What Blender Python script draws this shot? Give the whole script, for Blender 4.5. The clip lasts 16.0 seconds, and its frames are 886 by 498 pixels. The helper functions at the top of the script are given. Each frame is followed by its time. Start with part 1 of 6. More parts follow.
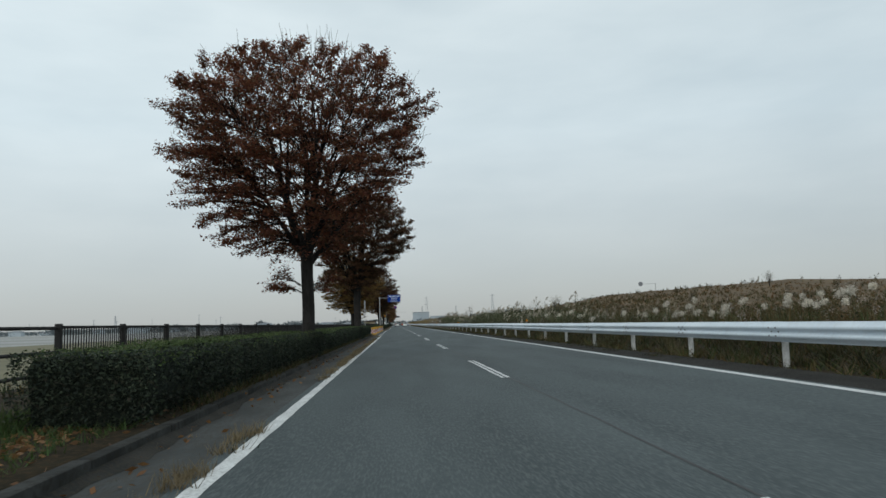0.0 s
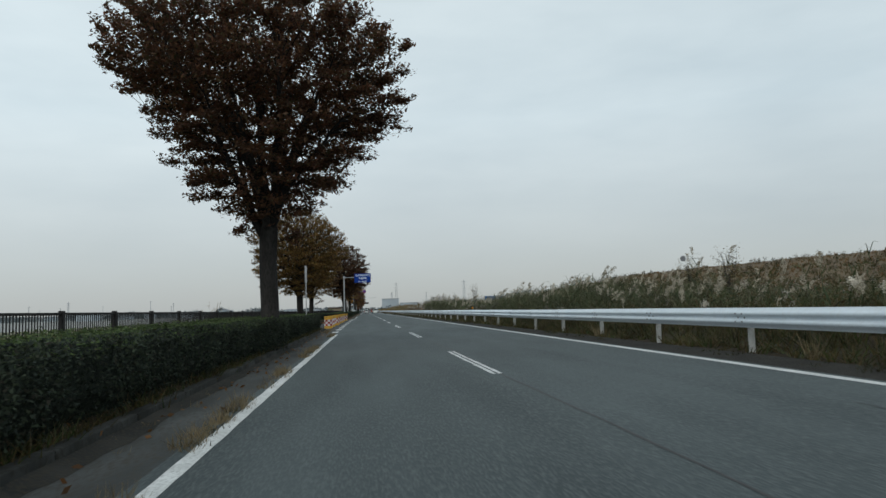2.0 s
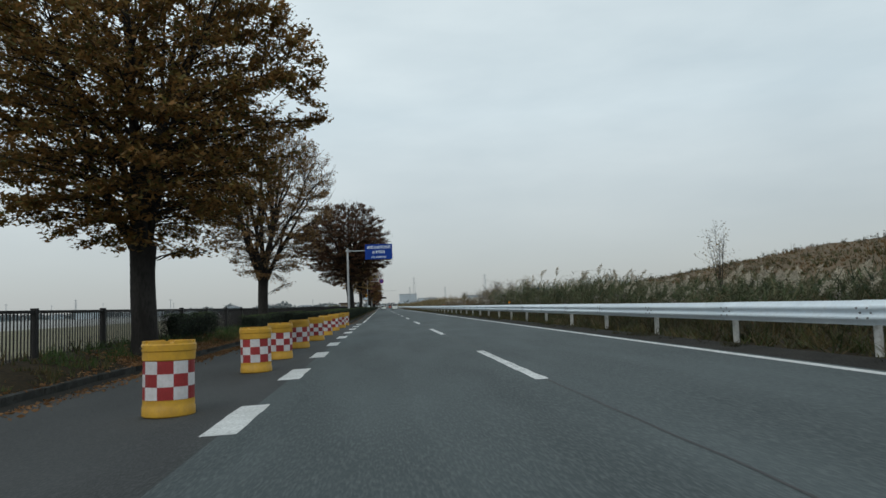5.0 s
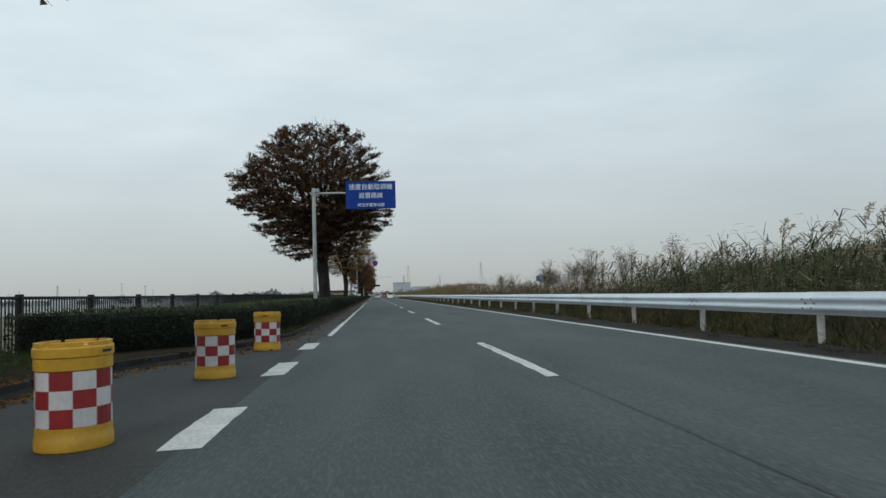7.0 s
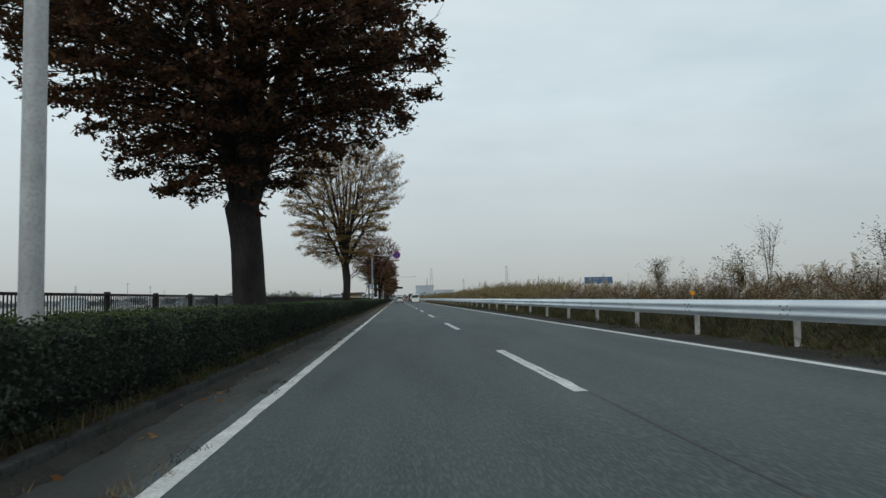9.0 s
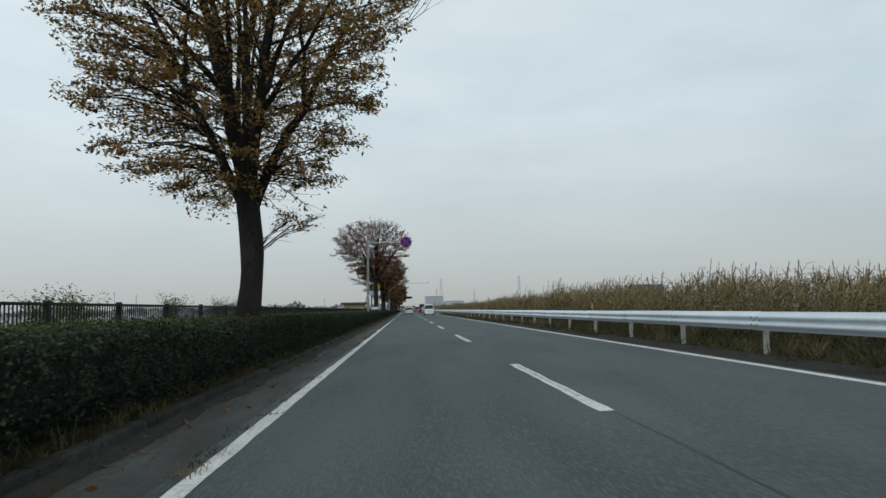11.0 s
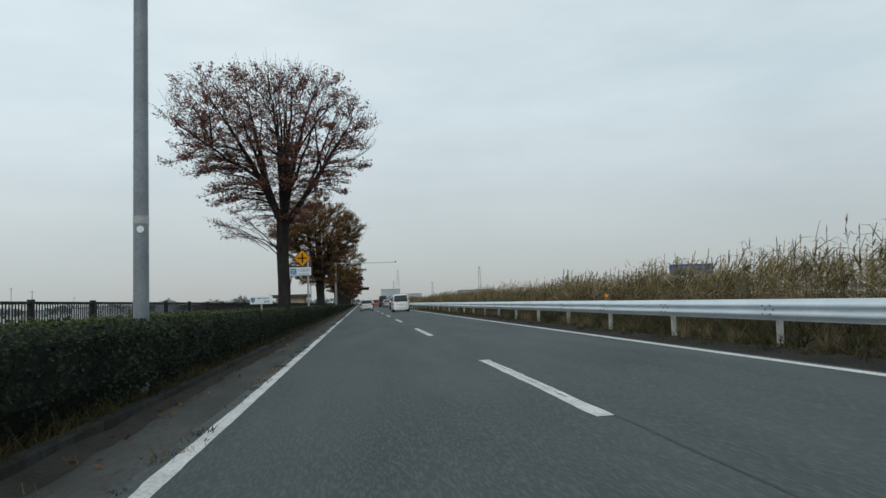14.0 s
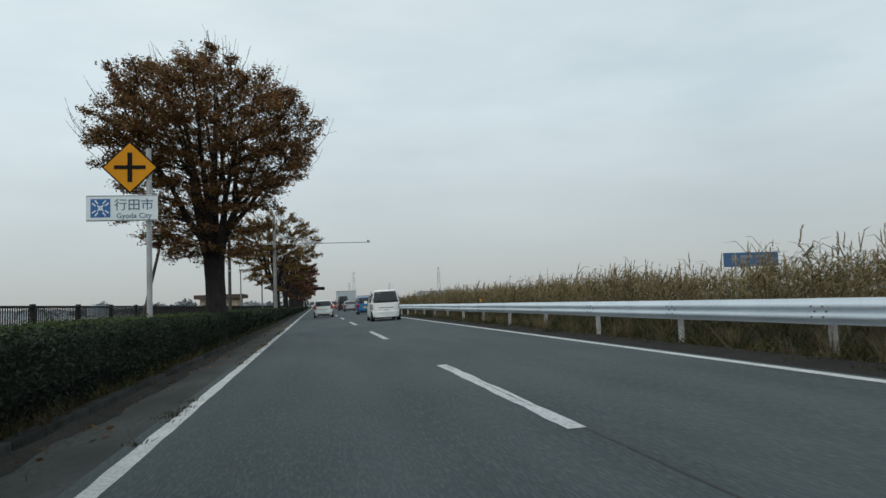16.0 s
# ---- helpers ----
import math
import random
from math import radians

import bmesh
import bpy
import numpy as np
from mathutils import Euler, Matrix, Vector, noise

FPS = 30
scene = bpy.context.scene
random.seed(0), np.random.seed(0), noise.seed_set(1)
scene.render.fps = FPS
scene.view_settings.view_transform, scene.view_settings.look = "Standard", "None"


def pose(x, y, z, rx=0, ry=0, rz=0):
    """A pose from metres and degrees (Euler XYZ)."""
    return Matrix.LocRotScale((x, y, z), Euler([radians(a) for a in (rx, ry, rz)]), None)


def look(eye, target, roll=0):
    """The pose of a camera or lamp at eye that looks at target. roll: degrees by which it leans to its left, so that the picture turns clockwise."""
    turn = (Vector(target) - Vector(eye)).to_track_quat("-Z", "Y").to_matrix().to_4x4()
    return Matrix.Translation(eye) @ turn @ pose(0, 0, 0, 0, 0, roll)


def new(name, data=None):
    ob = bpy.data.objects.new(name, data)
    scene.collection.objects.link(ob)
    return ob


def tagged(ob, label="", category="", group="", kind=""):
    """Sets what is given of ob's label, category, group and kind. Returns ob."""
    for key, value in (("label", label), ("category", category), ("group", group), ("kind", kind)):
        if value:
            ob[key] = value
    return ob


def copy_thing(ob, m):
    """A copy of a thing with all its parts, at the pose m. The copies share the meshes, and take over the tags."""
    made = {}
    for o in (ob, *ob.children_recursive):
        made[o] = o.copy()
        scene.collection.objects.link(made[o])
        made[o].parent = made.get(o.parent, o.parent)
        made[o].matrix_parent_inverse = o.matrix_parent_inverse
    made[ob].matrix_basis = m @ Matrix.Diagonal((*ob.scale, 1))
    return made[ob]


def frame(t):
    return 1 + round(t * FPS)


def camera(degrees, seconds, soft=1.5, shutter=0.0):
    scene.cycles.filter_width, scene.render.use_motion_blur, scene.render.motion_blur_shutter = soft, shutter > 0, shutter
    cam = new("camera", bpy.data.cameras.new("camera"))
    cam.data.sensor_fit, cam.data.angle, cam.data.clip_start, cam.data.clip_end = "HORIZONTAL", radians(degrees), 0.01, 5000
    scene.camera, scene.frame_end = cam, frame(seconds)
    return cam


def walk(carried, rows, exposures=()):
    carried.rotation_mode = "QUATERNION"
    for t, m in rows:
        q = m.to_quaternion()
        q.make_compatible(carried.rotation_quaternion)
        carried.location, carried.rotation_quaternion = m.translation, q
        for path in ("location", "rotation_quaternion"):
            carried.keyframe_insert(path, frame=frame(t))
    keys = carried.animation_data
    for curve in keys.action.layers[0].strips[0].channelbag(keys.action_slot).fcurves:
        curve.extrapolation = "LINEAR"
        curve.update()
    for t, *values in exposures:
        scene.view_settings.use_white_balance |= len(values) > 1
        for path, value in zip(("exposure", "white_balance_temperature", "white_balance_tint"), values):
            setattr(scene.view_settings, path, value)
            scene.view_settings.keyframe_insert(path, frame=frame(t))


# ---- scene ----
from collections import defaultdict

# ------------------------------------------------------------------ camera
cam = camera(64.19, 16.0, soft=1.5, shutter=0.04)
CROSS = 0.026           # cross fall of the carriageway, rising to the right
EYE = 1.082


def at(t, x, y, yaw, pitch, roll):
    a, b = radians(yaw), radians(pitch)
    eye = Vector((x, y, EYE + CROSS * x))
    ahead = Vector((-math.sin(a) * math.cos(b), math.cos(a) * math.cos(b), math.sin(b)))
    return (t, look(eye, eye + ahead * 10, roll))


walk(cam, [
    at(0.0, 0.07, 2.08, -4.00, 5.95, -1.69), at(0.5, 0.06, 10.15, -5.27, 5.42, -1.62), at(1.0, 0.05, 18.19, -5.91, 5.56, -1.68),
    at(1.5, 0.03, 26.18, -6.42, 5.33, -1.70), at(2.0, 0.03, 34.15, -6.49, 4.81, -1.75), at(2.5, 0.02, 42.06, -6.46, 4.90, -1.66),
    at(3.0, 0.02, 49.75, -5.57, 5.31, -1.73),
    at(5.5, -0.08, 88.51, -5.14, 4.28, -2.05), at(6.0, -0.12, 96.21, -5.67, 4.09, -1.95), at(6.5, -0.11, 103.92, -5.51, 3.76, -1.60),
    at(7.0, -0.06, 111.67, -5.65, 3.59, -1.64), at(7.5, 0.03, 119.45, -5.58, 3.24, -1.56), at(8.0, 0.08, 127.17, -5.04, 3.37, -1.50),
    at(10.5, 0.11, 165.42, -2.94, 4.69, -0.75), at(11.0, 0.09, 173.07, -3.12, 4.84, -1.02), at(11.5, 0.05, 180.76, -3.92, 5.27, -1.05),
    at(12.0, 0.02, 188.38, -4.28, 5.69, -1.27), at(12.5, -0.03, 196.09, -5.28, 5.50, -1.25), at(13.0, -0.05, 203.75, -5.96, 5.27, -1.38),
    at(13.5, -0.05, 211.42, -6.33, 4.87, -1.72), at(14.0, 0.00, 219.11, -6.77, 4.17, -1.88), at(14.5, 0.03, 226.80, -7.59, 4.33, -2.08),
    at(15.0, 0.05, 234.44, -9.14, 4.51, -2.12), at(15.5, 0.05, 242.04, -10.26, 4.38, -2.09), at(16.0, 0.06, 249.70, -10.41, 4.20, -2.14),
])

# ------------------------------------------------------------------ sky and sun (overcast)
world = bpy.data.worlds.new("overcast_sky")
scene.world = world
world.use_nodes = True
nt = world.node_tree
nt.nodes.clear()
n_out = nt.nodes.new("ShaderNodeOutputWorld")
n_bg = nt.nodes.new("ShaderNodeBackground")
n_sky = nt.nodes.new("ShaderNodeTexSky")
n_sky.sky_type, n_sky.sun_disc, n_sky.sun_elevation, n_sky.sun_rotation = "NISHITA", False, radians(38), radians(200)
n_dim = nt.nodes.new("ShaderNodeMix")
n_dim.data_type, n_dim.blend_type = "RGBA", "MULTIPLY"
n_dim.inputs[0].default_value = 1.0
n_dim.inputs[7].default_value = (0.09, 0.09, 0.09, 1)
n_co = nt.nodes.new("ShaderNodeTexCoord")
n_map = nt.nodes.new("ShaderNodeMapping")
n_map.inputs["Scale"].default_value = (1.0, 0.6, 3.4)
n_noise = nt.nodes.new("ShaderNodeTexNoise")
n_noise.inputs["Scale"].default_value, n_noise.inputs["Detail"].default_value, n_noise.inputs["Roughness"].default_value = 2.6, 5.0, 0.5
n_ramp = nt.nodes.new("ShaderNodeValToRGB")
n_ramp.color_ramp.elements[0].position, n_ramp.color_ramp.elements[1].position = 0.32, 0.68
n_ramp.color_ramp.elements[0].color, n_ramp.color_ramp.elements[1].color = (0.60, 0.705, 0.75, 1), (0.76, 0.86, 0.89, 1)
n_sep = nt.nodes.new("ShaderNodeSeparateXYZ")
n_low = nt.nodes.new("ShaderNodeMapRange")
n_low.inputs[1].default_value, n_low.inputs[2].default_value, n_low.inputs[3].default_value, n_low.inputs[4].default_value = 0.0, 0.26, 1.0, 0.0
n_hor = nt.nodes.new("ShaderNodeMix")
n_hor.data_type = "RGBA"
n_hor.inputs[7].default_value = (0.428, 0.455, 0.456, 1)
n_mix = nt.nodes.new("ShaderNodeMix")
n_mix.data_type = "RGBA"
n_mix.inputs[0].default_value = 0.9
link = nt.links.new
link(n_sky.outputs[0], n_dim.inputs[6])
link(n_co.outputs["Generated"], n_map.inputs[0])
link(n_map.outputs[0], n_noise.inputs[0])
link(n_noise.outputs[0], n_ramp.inputs[0])
link(n_co.outputs["Generated"], n_sep.inputs[0])
link(n_sep.outputs[2], n_low.inputs[0])
link(n_low.outputs[0], n_hor.inputs[0])
link(n_ramp.outputs[0], n_hor.inputs[6])
n_side = nt.nodes.new("ShaderNodeMapRange")     # thinner cloud towards the west
n_side.inputs[1].default_value, n_side.inputs[2].default_value, n_side.inputs[3].default_value, n_side.inputs[4].default_value = -0.6, 0.05, 1.13, 1.0
n_thin = nt.nodes.new("ShaderNodeVectorMath")
n_thin.operation = "SCALE"
link(n_sep.outputs[0], n_side.inputs[0])
link(n_hor.outputs[2], n_thin.inputs[0])
link(n_side.outputs[0], n_thin.inputs["Scale"])
link(n_dim.outputs[2], n_mix.inputs[6])
link(n_thin.outputs[0], n_mix.inputs[7])
link(n_mix.outputs[2], n_bg.inputs[0])
link(n_bg.outputs[0], n_out.inputs[0])
n_bg.inputs[1].default_value = 1.0

sun = bpy.data.lights.new("sun", "SUN")
sun.energy, sun.angle, sun.color = 0.7, radians(30), (1.0, 0.97, 0.92)
sun_ob = new("sun", sun)
sun_ob.matrix_world = look((0, 0, 50), (0.35, 0.75, 49.2))
scene.view_settings.exposure = 0.0


# ------------------------------------------------------------------ materials
def mat(name, c1, c2, scale=4.0, rough=0.8, metal=0.0, bump=0.15, bscale=40.0, c3=None, spread=(0.35, 0.65), coat=0.0,
        per_island=0.0, per_object=0.0, through_light=0.0, stretch=(1, 1, 1), fine=0.35, gloss=0.5):
    """Two colours by a large noise, a third by a fine one, bump, and an optional change of value from piece to piece."""
    m = bpy.data.materials.new(name)
    m.use_nodes = True
    t = m.node_tree
    b = t.nodes["Principled BSDF"]
    geo = t.nodes.new("ShaderNodeNewGeometry")
    mp = t.nodes.new("ShaderNodeMapping")
    mp.inputs["Scale"].default_value = stretch
    t.links.new(geo.outputs["Position"], mp.inputs[0])
    big = t.nodes.new("ShaderNodeTexNoise")
    big.inputs["Scale"].default_value, big.inputs["Detail"].default_value = scale, 6
    t.links.new(mp.outputs[0], big.inputs[0])
    ramp = t.nodes.new("ShaderNodeValToRGB")
    ramp.color_ramp.elements[0].position, ramp.color_ramp.elements[1].position = spread
    ramp.color_ramp.elements[0].color, ramp.color_ramp.elements[1].color = (*c1, 1), (*c2, 1)
    t.links.new(big.outputs[0], ramp.inputs[0])
    small = t.nodes.new("ShaderNodeTexNoise")
    small.inputs["Scale"].default_value, small.inputs["Detail"].default_value = bscale, 4
    t.links.new(mp.outputs[0], small.inputs[0])
    mix = t.nodes.new("ShaderNodeMix")
    mix.data_type = "RGBA"
    mix.inputs[7].default_value = (*(c3 or [0.6 * a for a in c1]), 1)
    fr = t.nodes.new("ShaderNodeMapRange")
    fr.inputs[1].default_value, fr.inputs[2].default_value, fr.inputs[3].default_value, fr.inputs[4].default_value = 0.45, 0.75, 0.0, fine * 2
    t.links.new(small.outputs[0], fr.inputs[0])
    t.links.new(fr.outputs[0], mix.inputs[0])
    t.links.new(ramp.outputs[0], mix.inputs[6])
    last = mix.outputs[2]
    for amount, src in ((per_island, geo.outputs["Random Per Island"]), (per_object, None)):
        if amount:
            if src is None:
                src = t.nodes.new("ShaderNodeObjectInfo").outputs["Random"]
            hsv = t.nodes.new("ShaderNodeHueSaturation")
            va = t.nodes.new("ShaderNodeMapRange")
            va.inputs[3].default_value, va.inputs[4].default_value = 1 - amount, 1 + amount
            t.links.new(src, va.inputs[0])
            t.links.new(va.outputs[0], hsv.inputs["Value"])
            t.links.new(last, hsv.inputs["Color"])
            last = hsv.outputs[0]
    t.links.new(last, b.inputs["Base Color"])
    b.inputs["Roughness"].default_value, b.inputs["Metallic"].default_value = rough, metal
    b.inputs["Coat Weight"].default_value = coat
    b.inputs["Specular IOR Level"].default_value = gloss
    b.inputs["Coat Roughness"].default_value = 0.08
    if bump:
        bp = t.nodes.new("ShaderNodeBump")
        bp.inputs["Strength"].default_value, bp.inputs["Distance"].default_value = bump, 0.02
        t.links.new(small.outputs[0], bp.inputs["Height"])
        t.links.new(bp.outputs[0], b.inputs["Normal"])
    if through_light:
        out = t.nodes["Material Output"]
        tl, ms = t.nodes.new("ShaderNodeBsdfTranslucent"), t.nodes.new("ShaderNodeMixShader")
        ms.inputs[0].default_value = through_light
        t.links.new(last, tl.inputs[0])
        t.links.new(b.outputs[0], ms.inputs[1])
        t.links.new(tl.outputs[0], ms.inputs[2])
        t.links.new(ms.outputs[0], out.inputs[0])
    return m


def leaf_mat(name, colours, rough=0.6, through_light=0.25, patch=(0.7, 1.3), scale=0.9):
    """Leaves: each one takes a colour of the list at random."""
    m = bpy.data.materials.new(name)
    m.use_nodes = True
    t = m.node_tree
    b = t.nodes["Principled BSDF"]
    geo = t.nodes.new("ShaderNodeNewGeometry")
    ramp = t.nodes.new("ShaderNodeValToRGB")
    el = ramp.color_ramp.elements
    while len(el) < len(colours):
        el.new(0.5)
    for k, col in enumerate(colours):
        el[k].position = k / (len(colours) - 1)
        el[k].color = (*col, 1)
    t.links.new(geo.outputs["Random Per Island"], ramp.inputs[0])
    big = t.nodes.new("ShaderNodeTexNoise")
    big.inputs["Scale"].default_value = scale
    t.links.new(geo.outputs["Position"], big.inputs[0])
    va = t.nodes.new("ShaderNodeMapRange")
    va.inputs[1].default_value, va.inputs[2].default_value, va.inputs[3].default_value, va.inputs[4].default_value = 0.3, 0.7, *patch
    t.links.new(big.outputs[0], va.inputs[0])
    hsv = t.nodes.new("ShaderNodeHueSaturation")
    t.links.new(va.outputs[0], hsv.inputs["Value"])
    t.links.new(ramp.outputs[0], hsv.inputs["Color"])
    t.links.new(hsv.outputs[0], b.inputs["Base Color"])
    b.inputs["Roughness"].default_value = rough
    b.inputs["Specular IOR Level"].default_value = 0.25
    tl, ms = t.nodes.new("ShaderNodeBsdfTranslucent"), t.nodes.new("ShaderNodeMixShader")
    ms.inputs[0].default_value = through_light
    t.links.new(hsv.outputs[0], tl.inputs[0])
    t.links.new(b.outputs[0], ms.inputs[1])
    t.links.new(tl.outputs[0], ms.inputs[2])
    t.links.new(ms.outputs[0], t.nodes["Material Output"].inputs[0])
    return m


M = {}
M["asphalt"] = mat("asphalt", (0.0205, 0.0305, 0.0325), (0.054, 0.0695, 0.0725), 1.1, 0.85, 0, 0.6, 55, c3=(0.098, 0.116, 0.118), stretch=(1, 0.16, 1), fine=0.36, spread=(0.28, 0.72))
M["shoulder"] = mat("dark_gritty_shoulder", (0.012, 0.012, 0.011), (0.026, 0.025, 0.022), 1.4, 0.95, 0, 0.5, 50, c3=(0.05, 0.044, 0.036), fine=0.5, gloss=0.12)
M["gutter"] = mat("dirty_concrete_gutter", (0.036, 0.04, 0.04), (0.075, 0.08, 0.079), 1.6, 0.9, 0, 0.35, 30, c3=(0.045, 0.042, 0.036), fine=0.6, stretch=(1, 0.3, 1), gloss=0.2)
M["seam"] = mat("dark_tar_seam", (0.018, 0.018, 0.018), (0.03, 0.03, 0.03), 3, 0.7, 0, 0.1)
M["paint"] = mat("worn_white_road_paint", (0.50, 0.51, 0.50), (0.64, 0.65, 0.64), 2.5, 0.7, 0, 0.3, 28, c3=(0.15, 0.15, 0.15), fine=0.32)
# weathered kerb grey, darkened to paint in the shadow on its face
M["kerb"] = mat("shadow_dark_concrete", (0.016, 0.017, 0.016), (0.042, 0.043, 0.041), 2.2, 0.9, 0, 0.3, 14, c3=(0.018, 0.017, 0.013), per_object=0.25, fine=0.6, gloss=0.15)
# dry far fields, their colour lifted to paint in the haze
M["ground"] = mat("haze_paled_far_fields", (0.20, 0.195, 0.185), (0.33, 0.335, 0.33), 0.03, 0.95, 0, 0.3, 3, c3=(0.16, 0.17, 0.13), fine=0.3, stretch=(0.4, 1, 1))
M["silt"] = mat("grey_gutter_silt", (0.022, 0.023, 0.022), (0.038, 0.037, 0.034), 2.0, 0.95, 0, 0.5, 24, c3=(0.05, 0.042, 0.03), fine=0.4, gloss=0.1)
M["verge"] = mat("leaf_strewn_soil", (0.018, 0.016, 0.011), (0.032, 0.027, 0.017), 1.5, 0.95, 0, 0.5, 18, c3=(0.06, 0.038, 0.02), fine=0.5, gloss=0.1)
M["stubble"] = mat("dry_rice_stubble", (0.10, 0.092, 0.05), (0.16, 0.138, 0.075), 0.15, 0.95, 0, 0.4, 4, c3=(0.06, 0.075, 0.03))
M["levee"] = mat("dry_levee_grass", (0.07, 0.039, 0.012), (0.108, 0.06, 0.019), 0.25, 0.95, 0, 0.6, 5, c3=(0.045, 0.045, 0.02), fine=0.5)
M["rail"] = mat("white_painted_steel", (0.60, 0.675, 0.735), (0.68, 0.75, 0.80), 1.1, 0.5, 0.0, 0.04, 12, c3=(0.5, 0.5, 0.5), fine=0.15, per_object=0.06)
M["post"] = mat("chalky_white_steel", (0.42, 0.42, 0.40), (0.56, 0.55, 0.53), 4, 0.6, 0.1, 0.1, 25, c3=(0.27, 0.24, 0.2), per_object=0.12)
M["bolt"] = mat("dull_zinc", (0.2, 0.2, 0.2), (0.3, 0.3, 0.3), 20, 0.5, 0.7, 0)
M["amber"] = mat("amber_reflector", (0.75, 0.26, 0.02), (0.85, 0.32, 0.03), 8, 0.25, 0, 0)
M["galv"] = mat("galvanised_steel", (0.33, 0.34, 0.345), (0.43, 0.44, 0.445), 3, 0.5, 0.35, 0.05, 30, c3=(0.25, 0.25, 0.25))
M["dull_galv"] = mat("dull_blue_grey_steel", (0.17, 0.20, 0.225), (0.24, 0.275, 0.30), 3, 0.55, 0.2, 0.05, 30, c3=(0.14, 0.15, 0.16))
M["brown_steel"] = mat("dark_brown_painted_steel", (0.008, 0.007, 0.0065), (0.014, 0.0125, 0.0115), 3, 0.75, 0.0, 0.05)
M["bark"] = mat("grey_brown_bark", (0.018, 0.0165, 0.0155), (0.042, 0.039, 0.036), 2.2, 0.95, 0, 0.6, 22, c3=(0.014, 0.013, 0.012), stretch=(1, 1, 0.35), fine=0.5, gloss=0.2)
M["hedge_core"] = mat("dark_hedge_filling", (0.008, 0.0115, 0.0095), (0.019, 0.025, 0.019), 9, 1.0, 0, 1.0, 34, c3=(0.03, 0.036, 0.024), fine=0.5, gloss=0.1)
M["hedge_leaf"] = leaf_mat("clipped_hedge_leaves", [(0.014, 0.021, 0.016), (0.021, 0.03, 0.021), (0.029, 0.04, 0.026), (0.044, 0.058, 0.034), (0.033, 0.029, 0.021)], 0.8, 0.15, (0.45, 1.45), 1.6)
# young top leaves, with the light from the sky painted into their green
M["hedge_top"] = leaf_mat("skylit_young_hedge_leaves", [(0.028, 0.046, 0.018), (0.044, 0.07, 0.024), (0.06, 0.092, 0.03), (0.08, 0.115, 0.038), (0.055, 0.055, 0.024)], 0.7, 0.25, (0.55, 1.35), 1.2)
M["bush"] = leaf_mat("yellowing_bush_leaves", [(0.06, 0.085, 0.025), (0.10, 0.12, 0.035), (0.15, 0.14, 0.05), (0.05, 0.06, 0.02)], 0.65, 0.3)
M["reed_green"] = leaf_mat("half_green_reed", [(0.04, 0.06, 0.028), (0.06, 0.086, 0.039), (0.098, 0.1, 0.052), (0.16, 0.145, 0.085), (0.04, 0.05, 0.024)], 0.7, 0.42, (0.3, 1.6), 1.3)
M["reed_tan"] = leaf_mat("dry_reed", [(0.19, 0.14, 0.063), (0.255, 0.19, 0.092), (0.11, 0.1, 0.042), (0.31, 0.24, 0.13), (0.085, 0.08, 0.034)], 0.7, 0.35, (0.4, 1.35), 1.1)
M["rusty_reed"] = leaf_mat("rusty_dry_grass", [(0.15, 0.085, 0.04), (0.2, 0.125, 0.06), (0.1, 0.066, 0.03), (0.25, 0.18, 0.1), (0.08, 0.07, 0.032)], 0.75, 0.4, (0.5, 1.3), 0.9)
M["plume"] = leaf_mat("pale_reed_plume", [(0.4, 0.36, 0.29), (0.53, 0.48, 0.39), (0.28, 0.24, 0.18)], 0.9, 0.45, (0.75, 1.25))
M["plume_tan"] = leaf_mat("tan_reed_plume", [(0.26, 0.19, 0.11), (0.34, 0.26, 0.16), (0.18, 0.13, 0.075)], 0.9, 0.4)
M["pampas"] = leaf_mat("white_pampas_plume", [(0.58, 0.54, 0.46), (0.7, 0.66, 0.58), (0.46, 0.41, 0.34)], 0.9, 0.35)
M["weed"] = leaf_mat("mixed_weeds", [(0.03, 0.048, 0.014), (0.055, 0.075, 0.022), (0.10, 0.068, 0.028), (0.045, 0.042, 0.018), (0.12, 0.083, 0.035)], patch=(0.4, 1.5), scale=1.2)
M["forb"] = leaf_mat("tall_weed_leaves", [(0.03, 0.042, 0.016), (0.05, 0.062, 0.022), (0.075, 0.05, 0.024), (0.11, 0.075, 0.036), (0.16, 0.13, 0.085)], 0.75, 0.3, (0.4, 1.5), 0.6)
M["seed_head"] = leaf_mat("pale_seed_heads", [(0.34, 0.3, 0.27), (0.46, 0.42, 0.39), (0.24, 0.18, 0.15)], 0.9, 0.4)
M["turf"] = leaf_mat("short_green_grass", [(0.03, 0.06, 0.014), (0.045, 0.085, 0.02), (0.06, 0.07, 0.025)])
M["layby"] = mat("dark_layby_asphalt", (0.016, 0.0185, 0.0195), (0.03, 0.0335, 0.0345), 0.9, 0.9, 0, 0.5, 60, c3=(0.06, 0.062, 0.06), stretch=(1, 0.3, 1), fine=0.4)
M["dry_grass"] = leaf_mat("dry_grass", [(0.17, 0.125, 0.065), (0.24, 0.19, 0.11), (0.10, 0.075, 0.04)])
M["levee_grass"] = leaf_mat("dry_levee_blades", [(0.14, 0.068, 0.022), (0.09, 0.05, 0.018), (0.18, 0.098, 0.036), (0.06, 0.06, 0.022)])
M["dark_weed"] = leaf_mat("trodden_dark_weeds", [(0.02, 0.032, 0.01), (0.034, 0.05, 0.015), (0.06, 0.044, 0.018), (0.03, 0.028, 0.013), (0.10, 0.068, 0.03)], patch=(0.3, 1.4), scale=1.6)
M["litter"] = leaf_mat("fallen_leaves", [(0.16, 0.075, 0.03), (0.22, 0.12, 0.05), (0.10, 0.05, 0.025)])
